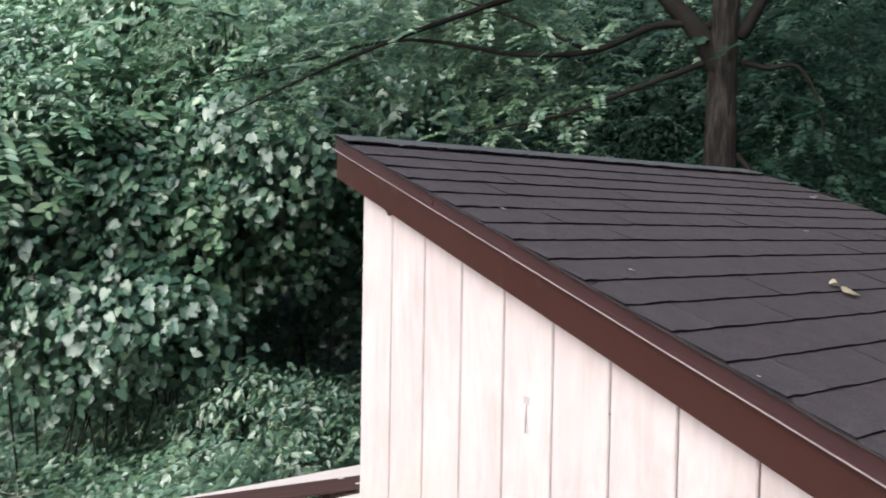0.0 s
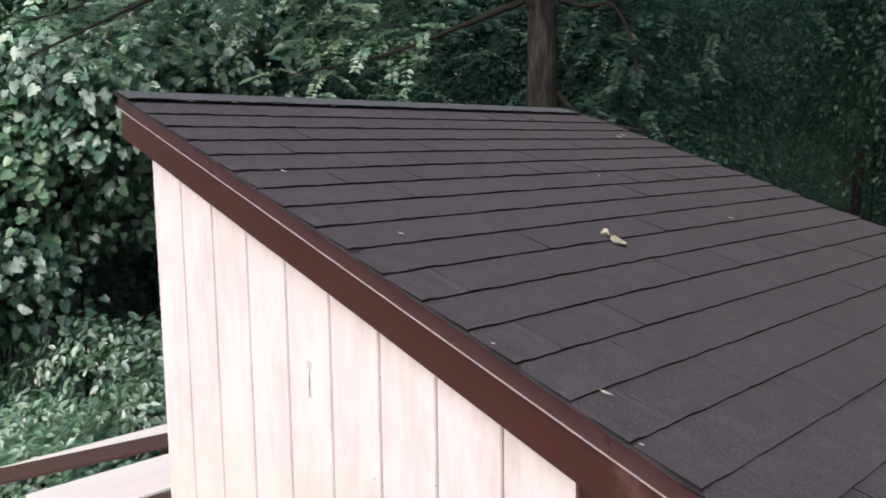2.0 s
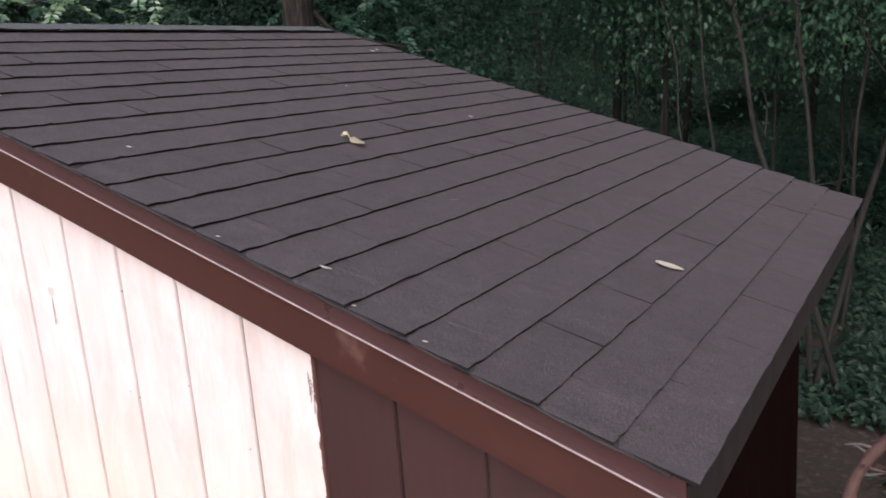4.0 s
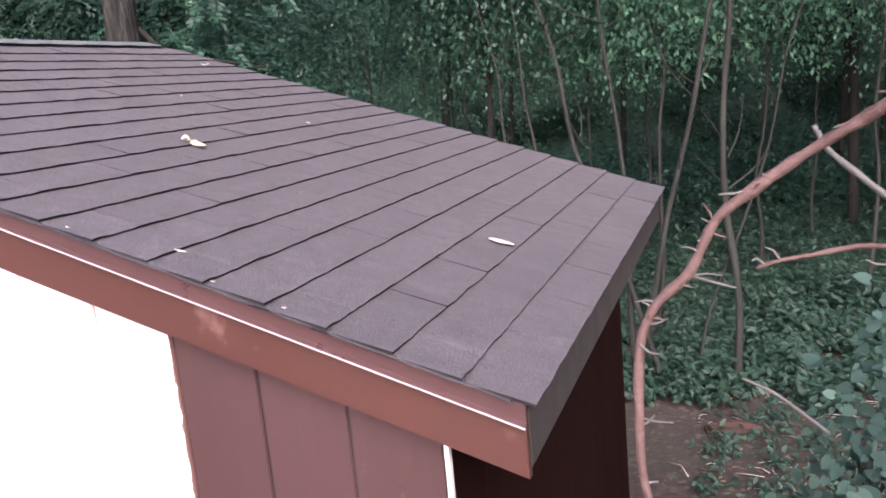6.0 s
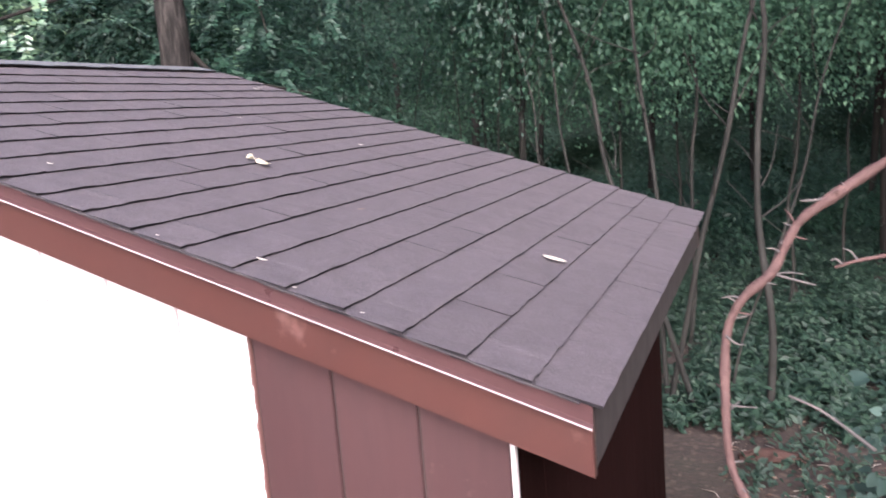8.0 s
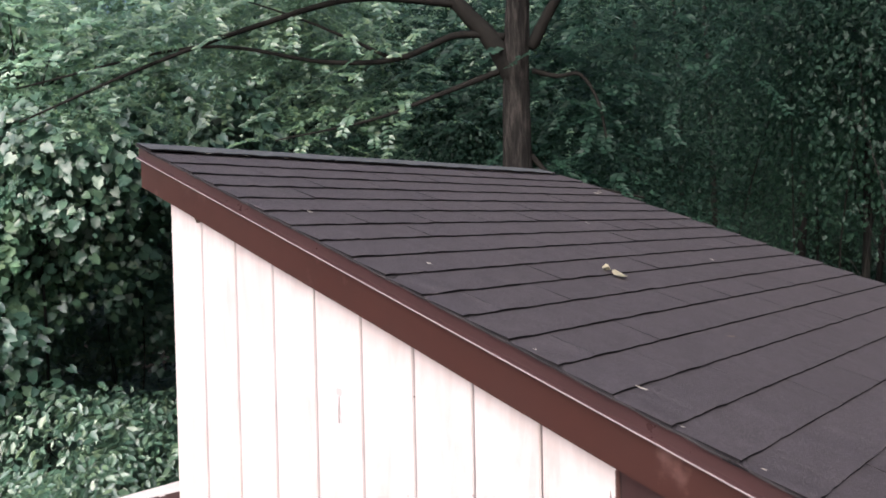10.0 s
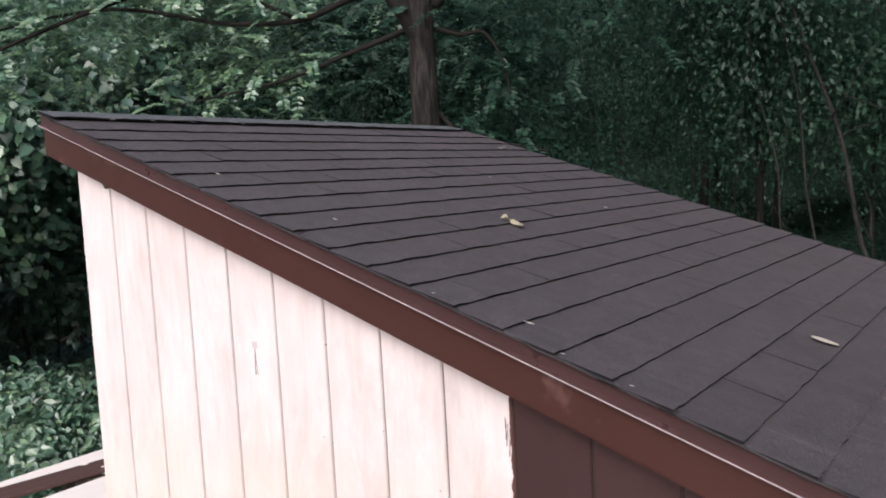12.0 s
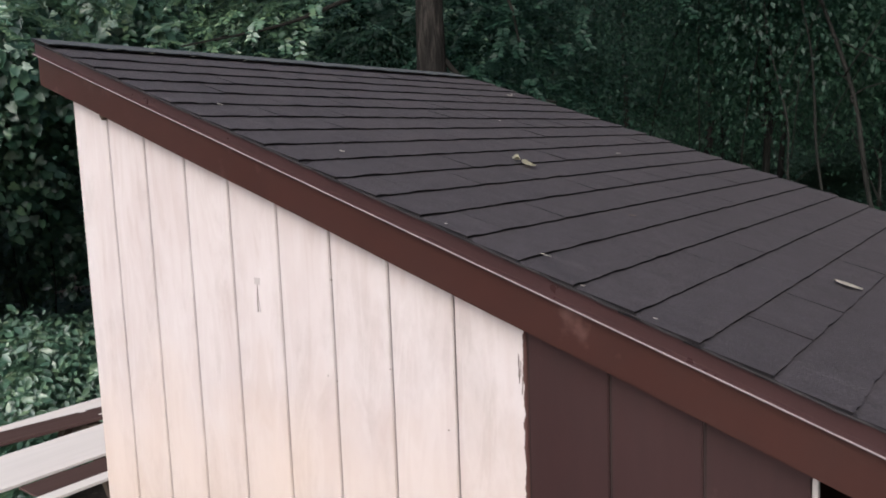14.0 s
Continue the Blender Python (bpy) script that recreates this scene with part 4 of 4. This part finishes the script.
def dead_sticks():
    r = random.Random(12)
    pile = base("dead_branches", "tangle of pale dry branches lying on weeds", "branches", (-4.3, -0.9, 0))
    for k in range(16):
        x, y = -4.35 + r.uniform(-0.45, 0.45), -0.98 + r.uniform(-0.35, 0.35)
        a, n = r.uniform(0, 6.28), r.uniform(0.25, 0.6)
        z = r.uniform(0.42, 0.55)
        e = (x + math.cos(a) * n, y + math.sin(a) * n, z + r.uniform(-0.08, 0.1))
        mid = ((x + e[0]) / 2 + r.uniform(-0.06, 0.06), (y + e[1]) / 2 + r.uniform(-0.06, 0.06), z + r.uniform(0.0, 0.1))
        wood("stick", limb([(x, y, z - 0.05), mid, e], 0.0055, 0.0025, 4, 6, None, 0.1, r), MAT_DEADWOOD, pile)
    for k in range(3):
        wood("stick", limb([(-4.4 + k * 0.2, -0.8, -0.05), (-4.35 + k * 0.15, -0.8, 0.3), (-4.4 + k * 0.25, -0.7, 0.56)], 0.01, 0.005, 4, 6), MAT_DEADWOOD, pile)


dead_sticks()

# ---- bare branch beside the shed's corner ----


def bare_branch():
    r = random.Random(8)
    b = base("bare_branch", "thick reddish bare branch with broken side twigs", "branch", (3.0, -0.5, 0))
    main = [(3.05, -0.6, -0.05), (2.97, -0.64, 1.2), (2.93, -0.63, 2.0), (2.92, -0.62, 2.23), (2.893, -0.58, 2.3), (2.888, -0.56, 2.37), (2.89, -0.54, 2.44), (2.908, -0.53, 2.48),
            (2.94, -0.52, 2.51), (2.965, -0.51, 2.56), (3.0, -0.51, 2.59), (3.05, -0.51, 2.625), (3.1, -0.51, 2.655), (3.15, -0.52, 2.685), (3.4, -0.55, 2.83), (3.8, -0.6, 3.0)]
    c = curved(main, 5)
    n = len(c)
    bm = tube(c, [(0.95 + 0.4 * (i / n) ** 2) * (0.0051 + 0.0005 * math.sin(i * 0.53) + 0.0004 * math.sin(i * 1.9)) for i in range(n)], 12, None, 0.12, r)
    wood("main_stem", bm, MAT_VINE, b)
    for pts, r0, r1, mat in (
        ([(3.058, -0.502, 2.651), (3.063, -0.504, 2.641), (3.071, -0.51, 2.626), (3.118, -0.52, 2.583), (3.158, -0.53, 2.546), (3.22, -0.54, 2.495)], 0.0029, 0.0036, MAT_TWIG),
        ([(3.004, -0.52, 2.514), (3.024, -0.52, 2.521), (3.05, -0.52, 2.526), (3.1, -0.52, 2.535), (3.145, -0.53, 2.532), (3.2, -0.54, 2.524)], 0.0016, 0.0034, MAT_VINE),
        ([(3.012, -0.52, 2.517), (3.005, -0.521, 2.524), (3.0, -0.522, 2.522)], 0.0014, 0.0008, MAT_TWIG),
        ([(3.026, -0.52, 2.522), (3.02, -0.522, 2.532), (3.012, -0.523, 2.536)], 0.0014, 0.0007, MAT_TWIG),
        ([(3.15, -0.53, 2.532), (3.135, -0.532, 2.522), (3.112, -0.534, 2.52), (3.1, -0.535, 2.525)], 0.0016, 0.0008, MAT_TWIG),
        ([(3.0, -0.51, 2.592), (2.985, -0.512, 2.589), (2.97, -0.515, 2.589)], 0.002, 0.0012, MAT_TWIG),
        ([(2.962, -0.51, 2.552), (2.955, -0.512, 2.545), (2.949, -0.515, 2.541)], 0.0035, 0.0015, MAT_TWIG),
        ([(2.94, -0.52, 2.507), (2.965, -0.523, 2.5), (2.985, -0.525, 2.495)], 0.0018, 0.001, MAT_TWIG),
        ([(2.938, -0.52, 2.506), (2.955, -0.523, 2.509), (2.972, -0.525, 2.508)], 0.0015, 0.0008, MAT_TWIG),
        ([(2.888, -0.55, 2.36), (2.905, -0.555, 2.359), (2.922, -0.56, 2.361)], 0.0016, 0.0008, MAT_TWIG),
        ([(2.889, -0.545, 2.44), (2.9, -0.548, 2.432), (2.91, -0.55, 2.431)], 0.0016, 0.0008, MAT_TWIG),
    ):
        wood("side_twig", limb(pts, r0, r1, 7, 8, None, 0.26, r), mat, b)
    for k in range(26):
        p = c[r.randrange(18, n - 6)]
        a, up, reach = r.uniform(0, 6.28), r.uniform(-0.3, 0.9), r.uniform(0.009, 0.024)
        e = p + Vector((math.cos(a), math.sin(a) * 0.6, up)).normalized() * reach
        wood("spur", limb([p, (p + e) / 2 + Vector((0, 0, r.uniform(-0.003, 0.003))), e], 0.0019, 0.0007, 3, 5, None, 0.15, r), MAT_TWIG if k % 3 else MAT_VINE, b)


bare_branch()


def near_bush():
    g, r = np.random.default_rng(71), random.Random(71)
    x, y = 3.45, 1.0
    bush = base("shrub", "pale grey-green leafy bush beside the shed", "shrub", (x, y, 0))
    for k in range(5):
        wood("stem", limb([(x + r.uniform(-0.05, 0.05), y, -0.1), (x + r.uniform(-0.1, 0.2), y + r.uniform(-0.1, 0.1), 0.8),
                           (x + r.uniform(-0.2, 0.3), y + r.uniform(-0.2, 0.2), 1.7)], 0.012, 0.004, 5, 6), MAT_LIMB, bush)
    P, o = clumps(g, (x + 0.03, y - 0.1, 1.5), (0.30, 0.3, 0.52), 190, 7, 0.07, 0.8, 0.5)
    nrm, tip = lie(g, o, 0.5, 0.6, 0.5, 0.9)
    crown("crown", bush, LEAF_NEAR, P, nrm, tip, 0.038 * g.uniform(0.5, 1.3, len(P)), HEART)
    wood("dead_twig", limb([(2.98, 0.95, 1.83), (3.06, 0.93, 1.80), (3.14, 0.9, 1.75), (3.2, 0.9, 1.70)], 0.004, 0.006, 5, 6), MAT_TWIG, bush)


near_bush()

# ---- things on the roof ----


def fallen_leaf(label, mat, x, y, length, turn, curl=0.25, thin=0.3):
    bm = bmesh.new()
    n = 7
    rows = []
    for i in range(n):
        u = i / (n - 1)
        w = length * thin * math.sin(math.pi * min(0.97, 0.06 + u * 0.93)) ** 0.8
        z = length * curl * (u - 0.5) ** 2 + 0.002
        rows.append([bm.verts.new((length * (u - 0.5), s * w * 0.5, z + abs(s) * length * 0.05)) for s in (-1, 0, 1)])
    for a, b in zip(rows, rows[1:]):
        for k in range(2):
            bm.faces.new((a[k], a[k + 1], b[k + 1], b[k]))
    bmesh.ops.solidify(bm, geom=list(bm.faces), thickness=0.0008)
    ob = new("fallen_leaf", mesh_from(bm, "fallen_leaf", mat, True))
    slope = math.degrees(math.atan(PITCH))
    ob.matrix_world = Matrix.Translation((x, y, roof_z(x) + 0.001)) @ pose(0, 0, 0, 0, slope, 0) @ pose(0, 0, 0, 0, 0, turn)
    return tagged(ob, label, "leaf", "leaves on the roof")


fallen_leaf("curled yellow dead leaf on the shingles", MAT_DRYLEAF, 1.362, 0.813, 0.062, -14, 0.5, 0.8)
fallen_leaf("small curled yellow leaf beside another", MAT_DRYLEAF, 1.308, 0.822, 0.04, -50, 1.3, 0.75)
fallen_leaf("bleached pale leaf lying on the shingles", MAT_PALELEAF, 2.342, 0.808, 0.074, 14, 0.06, 0.5)
fallen_leaf("narrow bleached leaf near the roof's edge", MAT_PALELEAF, 1.874, 0.015, 0.026, 20, 0.2, 0.4)
fallen_leaf("thin dark scrap of bark on the shingles", MAT_LUMBER, 1.793, 0.665, 0.03, 70, 0.15, 0.3)
for x, y, s in ((0.705, 0.077, 0.02), (1.16, 0.13, 0.016), (1.315, 1.615, 0.018), (0.86, 1.42, 0.014), (0.40, 2.24, 0.03),
                (0.375, 2.31, 0.022), (2.16, -0.066, 0.011), (2.005, -0.066, 0.010), (1.66, -0.064, 0.009)):
    fallen_leaf("tiny pale scrap of leaf on the shingles", MAT_PALELEAF, x, y, s, 30, 0.3, 0.6)
for y in (0.147, 0.32, 0.506, 0.766):
    fallen_leaf("narrow pale shred lying along the ridge shingles", MAT_PALELEAF, 0.016, y, 0.024, 90, 0.05, 0.14)

# ---- shingles ----


def shingle_meshes(width, length, count):
    """Tabs with a lifted, uneven lower edge; x runs down the slope, y across it."""
    out = []
    for k in range(count):
        r = random.Random(100 + k)
        bm = bmesh.new()
        n = 7
        rows = []
        for i in range(n):
            y = -width / 2 + width * i / (n - 1)
            inner = 0 < i < n - 1
            reach = r.uniform(-0.0016, 0.0016) if inner else 0.0
            lift = 0.0036 + r.uniform(-0.0018, 0.0020)
            rows.append([bm.verts.new(v) for v in ((-length, y, -0.004), (0.0 + reach, y, lift), (0.0 + reach - 0.001, y, lift - 0.0063), (-length, y, -0.009))])
        for a, b in zip(rows, rows[1:]):
            for j in range(4):
                f = bm.faces.new((a[j], b[j], b[(j + 1) % 4], a[(j + 1) % 4]))
                f.material_index = 1 if j == 1 else 0
        for row in (rows[0], rows[-1]):
            bm.faces.new(row).material_index = 1
        bmesh.ops.recalc_face_normals(bm, faces=bm.faces)
        me = mesh_from(bm, "shingle", MAT_SHINGLE)
        me.materials.append(MAT_TAR)
        out.append(me)
    return out


felt = bmesh.new()
tear = random.Random(14)
rings = []
for k in range(91):
    x = X_HIGH + 0.03 * k
    e = -0.0752 + tear.uniform(-0.0035, 0.003)
    rings.append([felt.verts.new((x, y, roof_z(x) - d)) for y, d in ((e, 0.0125), (0.0, 0.0125), (0.0, 0.0095), (e, 0.008))])
for a, b in zip(rings, rings[1:]):
    for i in range(4):
        felt.faces.new((a[i], b[i], b[(i + 1) % 4], a[(i + 1) % 4]))
felt.faces.new(rings[0])
felt.faces.new(rings[-1][::-1])
bmesh.ops.recalc_face_normals(felt, faces=felt.faces)
part("starter_strip", felt, MAT_STARTER, roof, "ragged black edge of the starter strip")

COURSE, TAB = 0.1318, 0.305
TABS = shingle_meshes(TAB - 0.0021, 0.17, 9)
HALF = shingle_meshes(TAB / 2 - 0.0021, 0.17, 3)
slope_turn = pose(0, 0, 0, 0, math.degrees(math.atan(PITCH)), 0)
pick = random.Random(5)
for row in range(20):
    x = 2.6455 - COURSE * row
    y = -0.074 + pick.uniform(-0.002, 0.005)
    first = row % 2 == 1
    while y < Y_FAR + 0.01:
        half = first or y + TAB > Y_FAR + 0.04
        first = False
        w = TAB / 2 if half else TAB
        ob = new("shingle", pick.choice(HALF if half else TABS))
        ob.parent = roof
        ob.matrix_parent_inverse = Matrix.Identity(4)
        ob.matrix_basis = Matrix.Translation((x, y + w / 2, roof_z(x) - 0.006)) @ slope_turn @ pose(0, 0, 0, 0, 0, pick.uniform(-0.22, 0.22))
        y += w
cap = shingle_meshes(0.29, 0.118, 3)
for me in cap:
    me.materials[0] = MAT_CAP
for k in range(9):
    ob = new("ridge_shingle", pick.choice(cap))
    ob.parent = roof
    ob.matrix_basis = Matrix.Translation((X_HIGH + 0.105, -0.074 + 0.145 + 0.2775 * k, roof_z(X_HIGH + 0.105) + 0.003)) @ slope_turn
